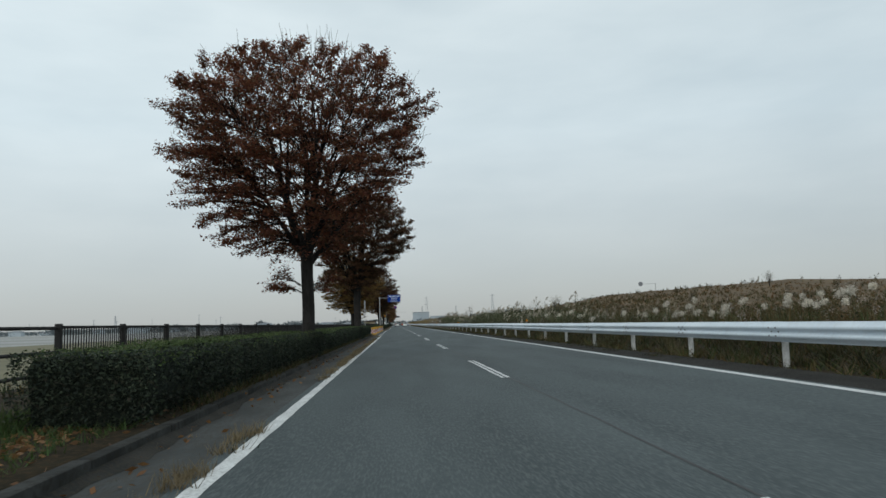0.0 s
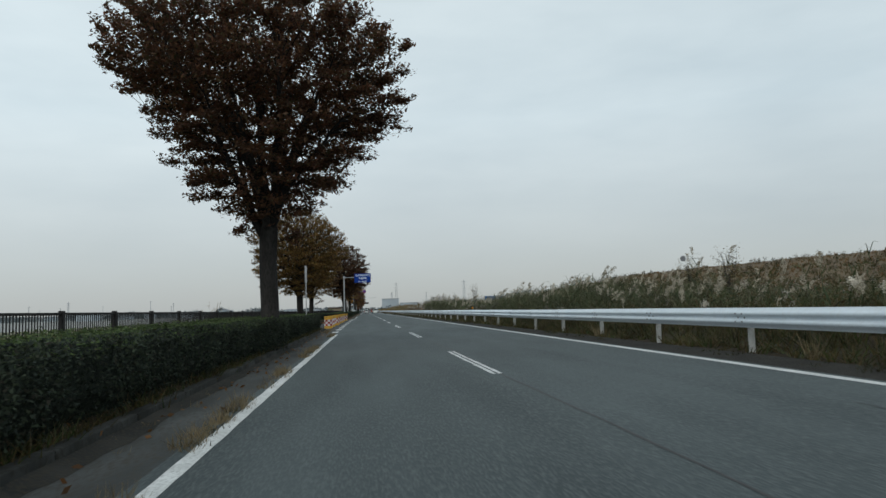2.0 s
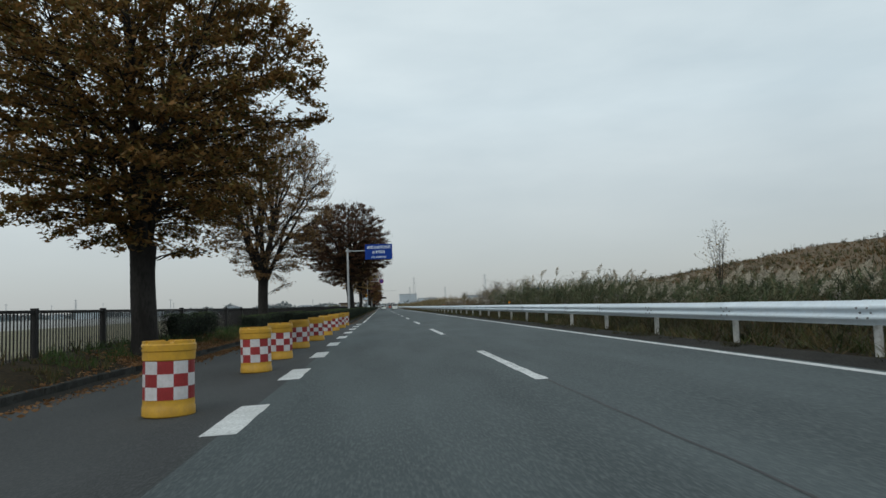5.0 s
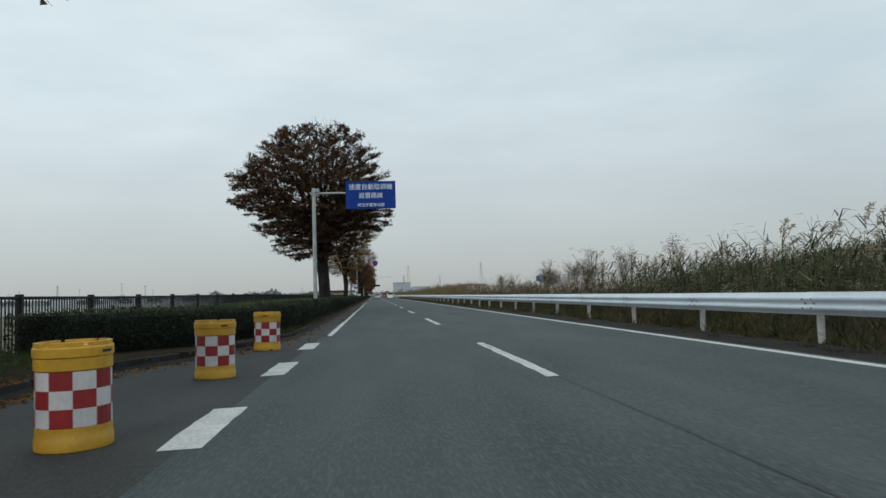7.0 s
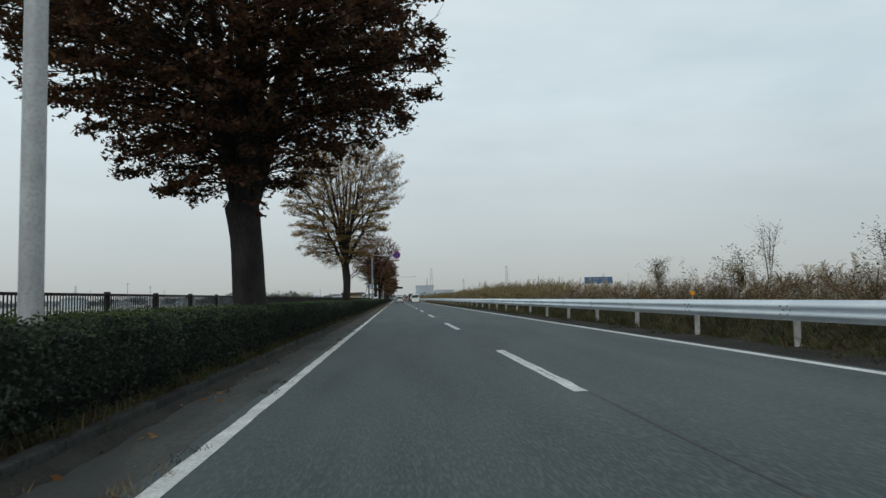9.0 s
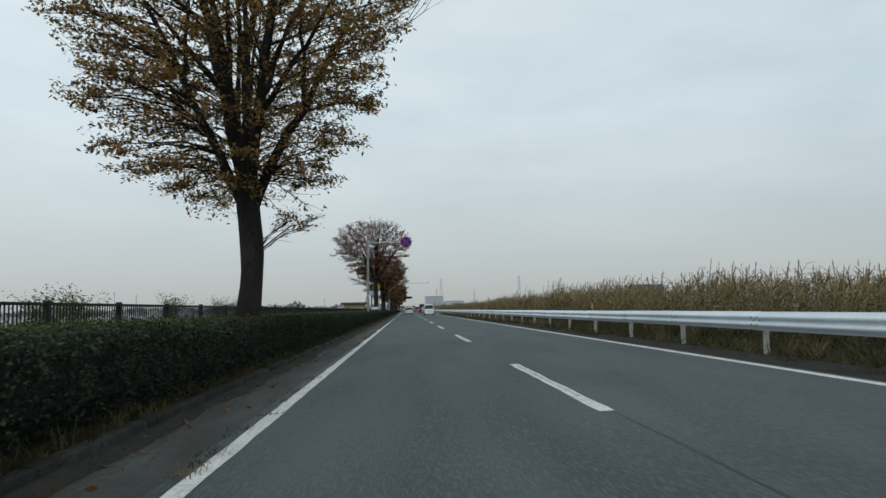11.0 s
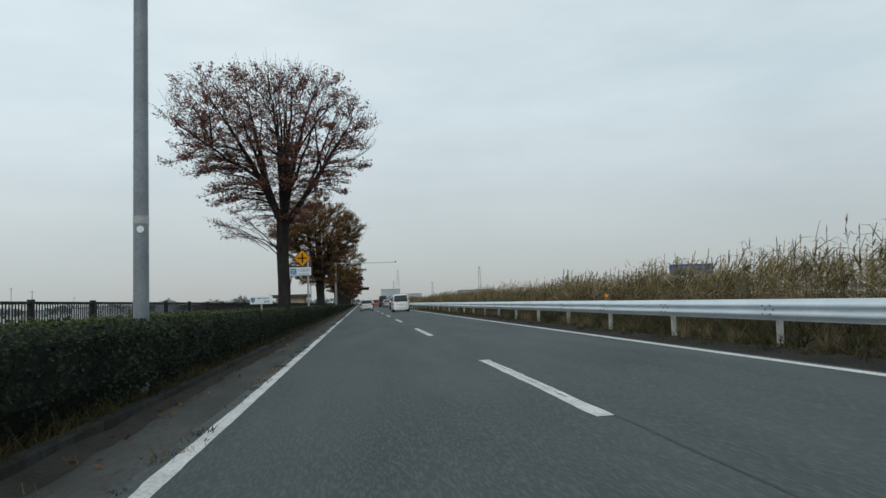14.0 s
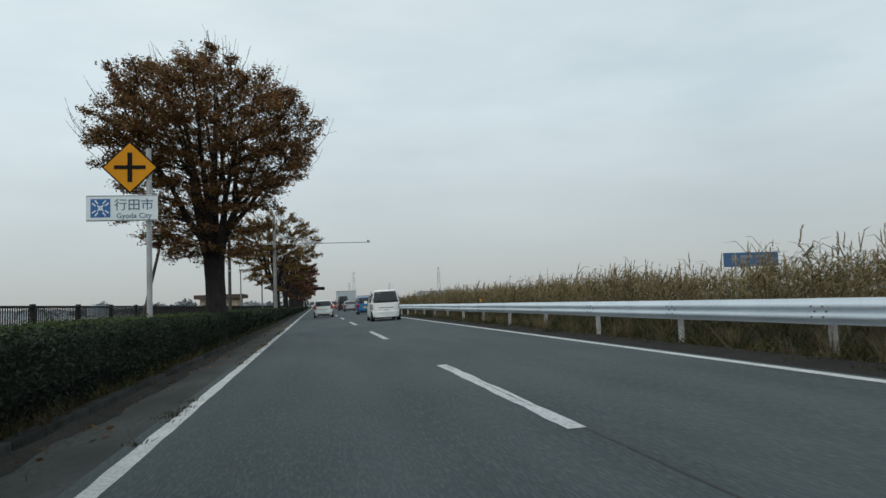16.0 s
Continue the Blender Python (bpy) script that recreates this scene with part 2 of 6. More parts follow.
M["yellow"] = mat("scuffed_yellow_plastic", (0.46, 0.245, 0.014), (0.56, 0.31, 0.02), 5, 0.5, 0, 0.1, 25, c3=(0.36, 0.2, 0.03), fine=0.3, per_object=0.08)
M["red_patch"] = mat("red_reflective_sheet", (0.23, 0.016, 0.017), (0.30, 0.024, 0.024), 6, 0.45, 0, 0.03, 30, fine=0.15, per_object=0.15)
M["white_patch"] = mat("white_reflective_sheet", (0.52, 0.5, 0.51), (0.62, 0.6, 0.6), 6, 0.45, 0, 0.03, 30, c3=(0.4, 0.37, 0.33), fine=0.2, per_object=0.08)
M["sign_blue"] = mat("blue_sign_sheet", (0.004, 0.036, 0.235), (0.006, 0.045, 0.27), 3, 0.6, 0, 0, gloss=0.2, fine=0.1)
# sign blue with distance haze mixed into the colour
M["far_sign"] = mat("haze_tinted_blue_sign", (0.07, 0.14, 0.26), (0.085, 0.155, 0.28), 3, 0.8, 0, 0, gloss=0.1)
M["emblem_blue"] = mat("emblem_blue", (0.02, 0.12, 0.36), (0.025, 0.14, 0.4), 3, 0.6, 0, 0)
M["sign_white"] = mat("white_sign_sheet", (0.68, 0.76, 0.78), (0.74, 0.81, 0.83), 3, 0.45, 0, 0, fine=0.08)
M["sign_red"] = mat("red_sign_sheet", (0.36, 0.02, 0.025), (0.42, 0.03, 0.03), 3, 0.45, 0, 0)
M["sign_yellow"] = mat("amber_sign_sheet", (0.62, 0.25, 0.004), (0.68, 0.285, 0.006), 3, 0.5, 0, 0, gloss=0.2, fine=0.1)
M["sign_black"] = mat("black_sign_print", (0.010, 0.008, 0.007), (0.016, 0.013, 0.012), 3, 0.6, 0, 0, gloss=0.1)
M["sign_grey"] = mat("grey_sign_print", (0.2, 0.21, 0.23), (0.24, 0.25, 0.27), 3, 0.5, 0, 0)
M["sign_teal"] = mat("blue_grey_print", (0.05, 0.11, 0.19), (0.06, 0.13, 0.22), 3, 0.5, 0, 0)
M["white_car"] = mat("white_car_paint", (0.86, 0.88, 0.84), (0.9, 0.92, 0.88), 1, 0.35, 0, 0, coat=0.6, fine=0.0)
M["blue_car"] = mat("blue_car_paint", (0.025, 0.15, 0.36), (0.035, 0.18, 0.40), 1, 0.35, 0.2, 0, coat=0.6, fine=0.0)
M["silver_car"] = mat("silver_car_paint", (0.42, 0.43, 0.45), (0.48, 0.49, 0.51), 1, 0.35, 0.5, 0, coat=0.6, fine=0.0)
M["dark_car"] = mat("dark_maroon_car_paint", (0.035, 0.016, 0.02), (0.045, 0.02, 0.025), 1, 0.35, 0.1, 0, coat=0.6, fine=0.0)
M["red_car"] = mat("red_orange_paint", (0.42, 0.07, 0.03), (0.5, 0.09, 0.04), 1, 0.4, 0, 0, coat=0.4, fine=0.0)
M["glass"] = mat("dark_tinted_glass", (0.012, 0.016, 0.018), (0.018, 0.022, 0.025), 1, 0.08, 0, 0, fine=0)
M["tyre"] = mat("tyre_rubber", (0.012, 0.012, 0.012), (0.02, 0.02, 0.02), 8, 0.9, 0, 0.1)
M["black_trim"] = mat("black_plastic", (0.014, 0.014, 0.015), (0.022, 0.022, 0.023), 8, 0.6, 0, 0)
M["rim"] = mat("alloy", (0.4, 0.41, 0.42), (0.48, 0.49, 0.5), 4, 0.35, 0.8, 0)
M["lamp_red"] = mat("red_lamp_lens", (0.35, 0.02, 0.02), (0.42, 0.03, 0.03), 4, 0.2, 0, 0)
M["lamp_clear"] = mat("clear_lamp_lens", (0.5, 0.45, 0.43), (0.6, 0.55, 0.53), 4, 0.15, 0.2, 0)
M["chrome"] = mat("chrome", (0.6, 0.6, 0.6), (0.7, 0.7, 0.7), 2, 0.15, 1.0, 0)
M["plate_yellow"] = mat("yellow_plate", (0.6, 0.5, 0.05), (0.66, 0.54, 0.06), 4, 0.5, 0, 0)
# far foliage: the haze is painted in as a pale blue-grey
M["far_wood"] = mat("haze_tinted_far_trees", (0.12, 0.145, 0.155), (0.16, 0.185, 0.195), 0.2, 1.0, 0, 0, 1.5, c3=(0.10, 0.12, 0.12), gloss=0.1)
# wall, roof, steel and window colours drawn towards the sky tone as haze
M["far_wall"] = mat("haze_paled_far_walls", (0.37, 0.43, 0.475), (0.45, 0.505, 0.545), 0.05, 0.9, 0, 0, 1, fine=0.1)
M["far_roof"] = mat("haze_greyed_far_roofs", (0.17, 0.185, 0.205), (0.24, 0.255, 0.275), 0.05, 0.9, 0, 0, 1, fine=0.1)
M["far_steel"] = mat("haze_tinted_steel", (0.32, 0.35, 0.37), (0.38, 0.41, 0.43), 0.1, 0.9, 0, 0, 1, fine=0.1)
M["far_glass"] = mat("haze_paled_window", (0.4, 0.45, 0.485), (0.44, 0.485, 0.52), 0.5, 0.7, 0, 0)
M["brown_roof"] = mat("brown_metal_roof", (0.05, 0.032, 0.024), (0.075, 0.05, 0.038), 1, 0.7, 0, 0.05)
M["cream_wall"] = mat("cream_wall", (0.36, 0.29, 0.21), (0.44, 0.36, 0.27), 0.8, 0.9, 0, 0.05)
M["wood_pole"] = mat("weathered_pole", (0.05, 0.042, 0.036), (0.09, 0.078, 0.066), 4, 0.9, 0, 0.2)
M["concrete_pole"] = mat("concrete_pole", (0.19, 0.19, 0.185), (0.27, 0.27, 0.26), 2, 0.9, 0, 0.1)


# ------------------------------------------------------------------ mesh helpers
def quick(name, verts, faces):
    """A mesh of quads (or triangles) from arrays."""
    verts, faces = np.asarray(verts, dtype=np.float32), np.asarray(faces, dtype=np.int32)
    me = bpy.data.meshes.new(name)
    me.vertices.add(len(verts))
    me.vertices.foreach_set("co", verts.ravel())
    me.loops.add(faces.size)
    me.loops.foreach_set("vertex_index", faces.ravel())
    me.polygons.add(len(faces))
    me.polygons.foreach_set("loop_start", np.arange(0, faces.size, faces.shape[1], dtype=np.int32))
    me.update(calc_edges=True)
    return me


def smooth(me):
    me.polygons.foreach_set("use_smooth", np.ones(len(me.polygons), dtype=bool))
    return me


def bm_mesh(name, bm):
    me = bpy.data.meshes.new(name)
    bm.normal_update()
    bm.to_mesh(me)
    bm.free()
    return me


def part(name, data, material, parent=None, label="", at_=None):
    """One mesh object, under a thing or a part when parent is given. data: a bmesh or a mesh."""
    me = bm_mesh(name, data) if isinstance(data, bmesh.types.BMesh) else data
    if material and not me.materials:
        me.materials.append(material)
    ob = new(name, me)
    if parent:
        ob.parent = parent
    if at_ is not None:
        ob.matrix_basis = at_
    return tagged(ob, label)


def thing(name, m, label, category, group="", kind=""):
    ob = new(name)
    ob.empty_display_size = 0.2
    ob.matrix_basis = m
    return tagged(ob, label, category, group, kind)


def add_box(bm, x0, x1, y0, y1, z0, z1, bevel=0.0, m=None):
    r = bmesh.ops.create_cube(bm, size=1.0)
    vs = r["verts"]
    for v in vs:
        v.co = Vector((x0 + (v.co.x + 0.5) * (x1 - x0), y0 + (v.co.y + 0.5) * (y1 - y0), z0 + (v.co.z + 0.5) * (z1 - z0)))
    if bevel:
        es = list({e for v in vs for e in v.link_edges})
        vs = bmesh.ops.bevel(bm, geom=es, offset=bevel, segments=2, affect="EDGES", profile=0.5)["verts"]
    if m is not None:
        bmesh.ops.transform(bm, matrix=m, verts=list(vs))
    return bm


def box(*a, **k):
    return add_box(bmesh.new(), *a, **k)


def add_cyl(bm, r1, r2, p, q, sides=12):
    p, q = Vector(p), Vector(q)
    d = q - p
    m = Matrix.Translation((p + q) / 2) @ d.to_track_quat("Z", "Y").to_matrix().to_4x4()
    bmesh.ops.create_cone(bm, cap_ends=True, segments=sides, radius1=r1, radius2=r2, depth=d.length, matrix=m)
    return bm


def cyl(*a, **k):
    return add_cyl(bmesh.new(), *a, **k)


def shade(ob_or_me, angle=40):
    me = ob_or_me.data if hasattr(ob_or_me, "data") else ob_or_me
    smooth(me)
    me.set_sharp_from_angle(angle=radians(angle))
    return ob_or_me


class Tubes:
    """Tapered tubes gathered into one mesh of quads."""

    def __init__(self):
        self.v, self.f, self.n = [], [], 0

    def add(self, pts, radii, sides):
        pts = np.asarray(pts, float)
        k = len(pts)
        d = np.gradient(pts, axis=0)
        d /= np.linalg.norm(d, axis=1)[:, None] + 1e-9
        ref = np.array([1.0, 0, 0]) if abs(d[0][2]) > 0.8 else np.array([0, 0, 1.0])
        a = np.cross(d, ref)
        a /= np.linalg.norm(a, axis=1)[:, None] + 1e-9
        b = np.cross(d, a)
        th = np.arange(sides) / sides * 2 * np.pi
        ring = pts[:, None] + np.asarray(radii)[:, None, None] * (np.cos(th)[None, :, None] * a[:, None] + np.sin(th)[None, :, None] * b[:, None])
        self.v.append(ring.reshape(-1, 3))
        i = np.arange(k - 1)[:, None] * sides
        j = np.arange(sides)[None]
        jn = (j + 1) % sides
        self.f.append((np.stack([i + j, i + jn, i + sides + jn, i + sides + j], -1).reshape(-1, 4)) + self.n)
        self.n += k * sides

    def mesh(self, name):
        return smooth(quick(name, np.concatenate(self.v), np.concatenate(self.f)))


def blades(base, tip, side, width, bend=None, steps=2):
    """Ribbons from base to tip, tapering; bend sags their middle. All arrays of n x 3 (width n)."""
    n = len(base)
    mid = (base + tip) / 2 + (bend if bend is not None else 0)
    ts = np.linspace(0, 1, steps + 1)
    rows = []
    for t in ts:
        c = (1 - t) ** 2 * base + 2 * t * (1 - t) * (2 * mid - (base + tip) / 2) + t * t * tip
        w = (width * (1 - 0.85 * t))[:, None] * side
        rows += [c - w, c + w]
    v = np.stack(rows, 1).reshape(-1, 3)
    per = 2 * (steps + 1)
    f = []
    for s in range(steps):
        f.append(np.array([2 * s, 2 * s + 1, 2 * s + 3, 2 * s + 2]))
    f = (np.stack(f)[None] + (np.arange(n) * per)[:, None, None]).reshape(-1, 4)
    return v, f


def join(*pairs):
    vs, fs, n = [], [], 0
    for v, f in pairs:
        vs.append(v)
        fs.append(f + n)
        n += len(v)
    return np.concatenate(vs), np.concatenate(fs)


def leaf_quads(c, size, rng, flat=0.5):
    """Small rhombic leaves round the points c, each turned at random."""
    n = len(c)
    a = rng.normal(size=(n, 3))
    a[:, 2] *= flat
    a /= np.linalg.norm(a, axis=1)[:, None]
    b = rng.normal(size=(n, 3))
    b -= (b * a).sum(1)[:, None] * a
    b /= np.linalg.norm(b, axis=1)[:, None]
    s = (size * rng.uniform(0.65, 1.3, n))[:, None]
    v = np.stack([c - a * s, c + b * s * 0.45, c + a * s, c - b * s * 0.45], 1).reshape(-1, 3)
    return v, np.arange(4 * n).reshape(-1, 4)


def leaf_tris(c, size, rng, flat=0.5):
    """Small pointed leaves, one triangle each, round the points c."""
    n = len(c)
    a = rng.normal(size=(n, 3))
    a[:, 2] *= flat
    a /= np.linalg.norm(a, axis=1)[:, None]
    b = rng.normal(size=(n, 3))
    b -= (b * a).sum(1)[:, None] * a
    b /= np.linalg.norm(b, axis=1)[:, None]
    s = (size * rng.uniform(0.65, 1.3, n))[:, None]
    v = np.stack([c - a * s, c + a * s * 0.75 + b * s * 0.5, c + a * s * 0.75 - b * s * 0.5], 1).reshape(-1, 3)
    return v, np.arange(3 * n).reshape(-1, 3)


def unit_dirs(rng, n):
    th = rng.uniform(0, 2 * np.pi, n)
    return np.stack([np.cos(th), np.sin(th), 0 * th], 1)


# ------------------------------------------------------------------ ground, road, kerbs
LINE_L, LINE_C, LINE_R = -1.345, 2.053, 5.476
RAIL_X = 6.74


def kerb_x(y):
    return float(np.interp(y, (78, 87, 118, 124, 127, 132), (-2.35, -5.1, -5.1, -4.6, -3.3, -2.35)))


def ridge(y):
    return float(np.interp(y, (0, 40, 60, 85, 118, 150, 166, 182, 200), (2.7, 3.0, 3.6, 5.0, 5.4, 5.8, 4.4, 1.2, 0.4)))


def ground_z(x, y):
    """Height of the ground beside the road."""
    k = kerb_x(y)
    if x < k:
        bank = float(np.interp(y, (84, 94, 121, 130), (0, 1, 1, 0)) * np.interp(x, (-8.3, -7.2, -6.3, k - 0.2), (0, 0.3, 0.32, 0)))
        return float(np.interp(x, (-60, -9.5, -8.3, -7.2), (-0.7, -0.55, -0.1, 0.03))) + bank
    if x < 6.4:
        return CROSS * x
    top = ridge(y)
    return float(np.interp(x, (6.5, 7.3, 9.2, 13, 20, 45, 52, 64), (0.16, 0.14, 0.32, 0.55, 0.55 + 0.16 * top, top, top, 0.0)))


def build_ground():
    ys = [-300, -100, -40] + list(range(-20, 524, 4)) + [560, 620, 750, 1000, 1500, 3500]
    rows, mats = [], []
    for y in ys:
        k = kerb_x(y)
        xs = [-3500, -900, -260, -110, -60, -30, -16, -9.5, -8.3, -7.2, k - 1.2, k - 0.13]
        row = [(x, y, ground_z(x, y)) for x in xs]
        row += [(k - 0.1, y, -0.3), (6.3, y, -0.3), (6.44, y, 0.13)]
        row += [(x, y, ground_z(x, y) + (0.05 * noise.noise((x * 0.7, y * 0.3, 3)) if x > 7.5 else 0))
                for x in (7.3, 9.2, 11, 13, 16, 20, 25, 30, 35, 40, 45, 52, 64, 110, 260, 900, 3500)]
        rows.append(row)
    w = len(rows[0])
    v = np.array(rows, float)
    rng = np.random.default_rng(2)
    v[:, 18:26, 2] += rng.normal(0, 0.07, (len(ys), 8)) * (v[:, 18:26, 1] > -50)
    i = np.arange(len(ys) - 1)[:, None] * w
    j = np.arange(w - 1)[None]
    f = np.stack([i + j, i + j + 1, i + w + j + 1, i + w + j], -1).reshape(-1, 4)
    me = smooth(quick("ground", v.reshape(-1, 3), f))
    for name in ("ground", "verge", "levee", "stubble"):
        me.materials.append(M[name])
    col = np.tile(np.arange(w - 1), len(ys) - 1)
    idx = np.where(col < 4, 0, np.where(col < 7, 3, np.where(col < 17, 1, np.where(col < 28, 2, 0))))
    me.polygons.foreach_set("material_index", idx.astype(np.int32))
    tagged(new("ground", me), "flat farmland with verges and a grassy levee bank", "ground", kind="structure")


build_ground()


def strip(x0, x1, ys, dz):
    """A sheet on the carriageway between two edges (numbers or functions of y)."""
    fx0 = x0 if callable(x0) else (lambda y: x0)
    fx1 = x1 if callable(x1) else (lambda y: x1)
    v = []
    for y in ys:
        a, b = fx0(y), fx1(y)
        v += [(a, y, CROSS * a + dz), (b, y, CROSS * b + dz)]
    i = np.arange(len(ys) - 1)[:, None] * 2
    return quick("strip", np.array(v), i + np.array([[0, 1, 3, 2]]))


YS = list(range(-40, 524, 2)) + list(range(530, 1000, 20))
road = part("road", strip(-1.55, 5.66, YS, 0.0), M["asphalt"], label="grey two-lane asphalt carriageway with worn markings")
tagged(road, category="road", kind="structure")
for lo, hi, mt, lab in ((-99, 76, "gutter", "dirt-stained gutter strip beside the kerb"), (76, 132, "layby", "dark asphalt lay-by beside the lane"), (132, 1e9, "gutter", "dirt-stained gutter strip beside the kerb")):
    sh = part("road_shoulder", strip(kerb_x, -1.55, [y for y in YS if lo <= y <= hi], 0.0), M[mt], label=lab)
    tagged(sh, category="gutter", kind="structure")
sh2 = part("road_shoulder", strip(5.66, 6.5, YS, 0.0), M["shoulder"], label="dark gritty asphalt edge below the guardrail")
tagged(sh2, category="shoulder", kind="structure")


def ragged(x, seed, amount=0.02):
    return lambda y: x + amount * noise.noise((seed, y * 1.7, 0.3)) + 0.5 * amount * noise.noise((seed, y * 6.1, 7.3))


fine = [y * 0.25 for y in range(-120, 1240)]
FAR = [310 + 6 * k for k in range(100)]
part("edge_line", strip(ragged(LINE_L - 0.08, 1, 0.022), ragged(LINE_L + 0.075, 2, 0.012), [y for y in fine if y < 69.5], 0.004), M["paint"], road, "white left edge line with crumbled edge")
part("edge_line", strip(ragged(LINE_L - 0.08, 1, 0.022), ragged(LINE_L + 0.075, 2, 0.012), [y for y in fine if y >= 132] + FAR, 0.004), M["paint"], road, "white left edge line with crumbled edge")
part("edge_line", strip(ragged(LINE_R - 0.075, 3, 0.008), ragged(LINE_R + 0.075, 4, 0.008), fine + FAR, 0.004), M["paint"], road, "white right edge line")
for k in range(-1, 40):
    y = 0.03 + 15 * k
    ys = [y + 0.25 * i for i in range(25)]
    part("lane_dash", strip(ragged(LINE_C - 0.08, 5), ragged(LINE_C + 0.08, 6), ys, 0.004), M["paint"], road)
    if k < 6:   # the oldest dashes are two thin stripes with bare asphalt between
        part("bare_stripe", strip(ragged(LINE_C - 0.022, 8, 0.012), ragged(LINE_C + 0.018, 9, 0.012), ys, 0.0065), M["asphalt"], road)
    elif k < 24:    # later ones are worn through in places along the middle
        worn = [y + 1.2 + 0.1 * i for i in range(46)]
        wide = lambda v, sd: max(0.0005, 0.016 * noise.noise((sd, v * 1.3, 4.4)) + 0.012 * noise.noise((sd, v * 7.0, 1.4)) + 0.002)
        part("bare_stripe", strip(lambda v: LINE_C + 0.01 - wide(v, 3.3), lambda v: LINE_C + 0.01 + wide(v, 5.1), worn, 0.0065), M["asphalt"], road)
for k in range(12):
    y = 72.6 + 4.96 * k
    if y > 130:
        break
    a = LINE_L - 0.385
    part("block_dash", strip(ragged(a, 10), ragged(a + 0.345, 11), [y + 0.25 * i for i in range(9)], 0.004), M["paint"], road, "short wide white lay-by block")


def wander(y):
    return LINE_C + 0.07 + 0.05 * noise.noise((0.2, y * 0.13, 1)) + 0.02 * noise.noise((0.7, y * 0.9, 4))


part("tar_seam", strip(lambda y: wander(y) - 0.017 - 0.008 * noise.noise((y * 0.9, 1, 1)), lambda y: wander(y) + 0.012, fine, 0.0025), M["seam"], road, "thin dark seam between the lanes")
for seed, y0, n, x0, dx in ((31, 33, 30, 4.3, 0.02), (33, 210, 36, 3.0, 0.015), (34, 186, 30, -0.5, 0.01)):
    ys = [y0 + 0.25 * i for i in range(n)]
    part("crack", strip(lambda y: x0 + dx * (y - y0) + 0.12 * noise.noise((seed, y * 0.8, 2)), lambda y: x0 + dx * (y - y0) + 0.015 + 0.12 * noise.noise((seed, y * 0.8, 2)), ys, 0.0025), M["seam"], road, "hairline crack")

def drift(y):
    return kerb_x(y) + 0.16 + 0.14 * noise.noise((3.3, y * 0.6, 0)) + 0.06 * noise.noise((4.3, y * 2.6, 0))


dirt = []
for y in fine:
    k, e = kerb_x(y), max(kerb_x(y) + 0.03, drift(y))
    dirt += [(k - 0.02, y, CROSS * k + 0.075 + 0.03 * noise.noise((1, y * 0.9, 6))), ((k + e) / 2, y, CROSS * k + 0.035), (e, y, CROSS * e + 0.003)]
i3 = np.arange(len(fine) - 1)[:, None, None] * 3 + np.array([[0, 1, 4, 3], [1, 2, 5, 4]])[None]
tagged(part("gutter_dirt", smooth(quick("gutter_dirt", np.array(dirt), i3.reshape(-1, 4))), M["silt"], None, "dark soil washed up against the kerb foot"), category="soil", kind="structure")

# kerbstones along the left edge
kerb = thing("kerb", pose(0, 0, 0), "low weathered concrete kerb along the hedge, coloured dark for its shadow", "kerb", kind="structure")
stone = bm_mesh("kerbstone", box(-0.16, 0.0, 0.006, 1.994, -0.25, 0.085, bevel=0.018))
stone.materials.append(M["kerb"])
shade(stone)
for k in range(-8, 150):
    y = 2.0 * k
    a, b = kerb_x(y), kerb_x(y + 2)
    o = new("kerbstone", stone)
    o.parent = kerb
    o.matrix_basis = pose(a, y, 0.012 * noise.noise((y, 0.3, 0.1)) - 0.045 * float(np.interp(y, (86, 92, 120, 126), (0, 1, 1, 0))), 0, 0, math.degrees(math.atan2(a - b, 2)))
part("kerb_run", box(-2.51, -2.35, 300.01, 520, -0.25, 0.085, bevel=0.018), M["kerb"], kerb, "distant kerb")


# ------------------------------------------------------------------ guardrail
def beam_mesh():
    prof = [(0.0, 0.0), (-0.006, 0.018), (-0.062, 0.07), (-0.074, 0.084), (-0.078, 0.1), (-0.078, 0.118), (-0.07, 0.132), (-0.03, 0.158), (-0.026, 0.166), (-0.026, 0.184),
            (-0.03, 0.192), (-0.07, 0.218), (-0.078, 0.232), (-0.078, 0.25), (-0.074, 0.266), (-0.062, 0.28), (-0.006, 0.332), (0.0, 0.35)]
    n = len(prof)
    v = []
    for y in (-0.13, 4.11):
        v += [(x, y, z) for x, z in prof] + [(x + 0.006, y, z) for x, z in prof]
    f = []
    for j in range(n - 1):
        f += [(j, j + 1, 2 * n + j + 1, 2 * n + j), (n + j + 1, n + j, 3 * n + j, 3 * n + j + 1)]
    f += [(0, n, 3 * n, 2 * n), (n - 1, 3 * n - 1, 4 * n - 1, 2 * n - 1)]
    for e in (0, 2 * n):
        f += [(e + j, e + j + 1, e + n + j + 1, e + n + j) for j in range(n - 1)]
    me = bpy.data.meshes.new("beam")
    me.from_pydata(v, [], f)
    me.materials.append(M["rail"])
    return shade(me, 50)


rail = thing("guardrail", pose(0, 0, 0), "white corrugated steel guardrail on round posts along the road edge", "guardrail")
beam, beam_b = beam_mesh(), None
post_me = bm_mesh("post", cyl(0.057, 0.057, (0, 0, -0.45), (0, 0, 0.72), sides=16))
post_me.materials.append(M["post"])
shade(post_me)
block_me = bm_mesh("bracket", box(-0.11, -0.04, -0.05, 0.05, 0.46, 0.70, bevel=0.008))
block_me.materials.append(M["rail"])
bolt_me = bm_mesh("bolt", cyl(0.016, 0.012, (-0.002, 0, 0), (-0.02, 0, 0), sides=8))
bolt_me.materials.append(M["bolt"])
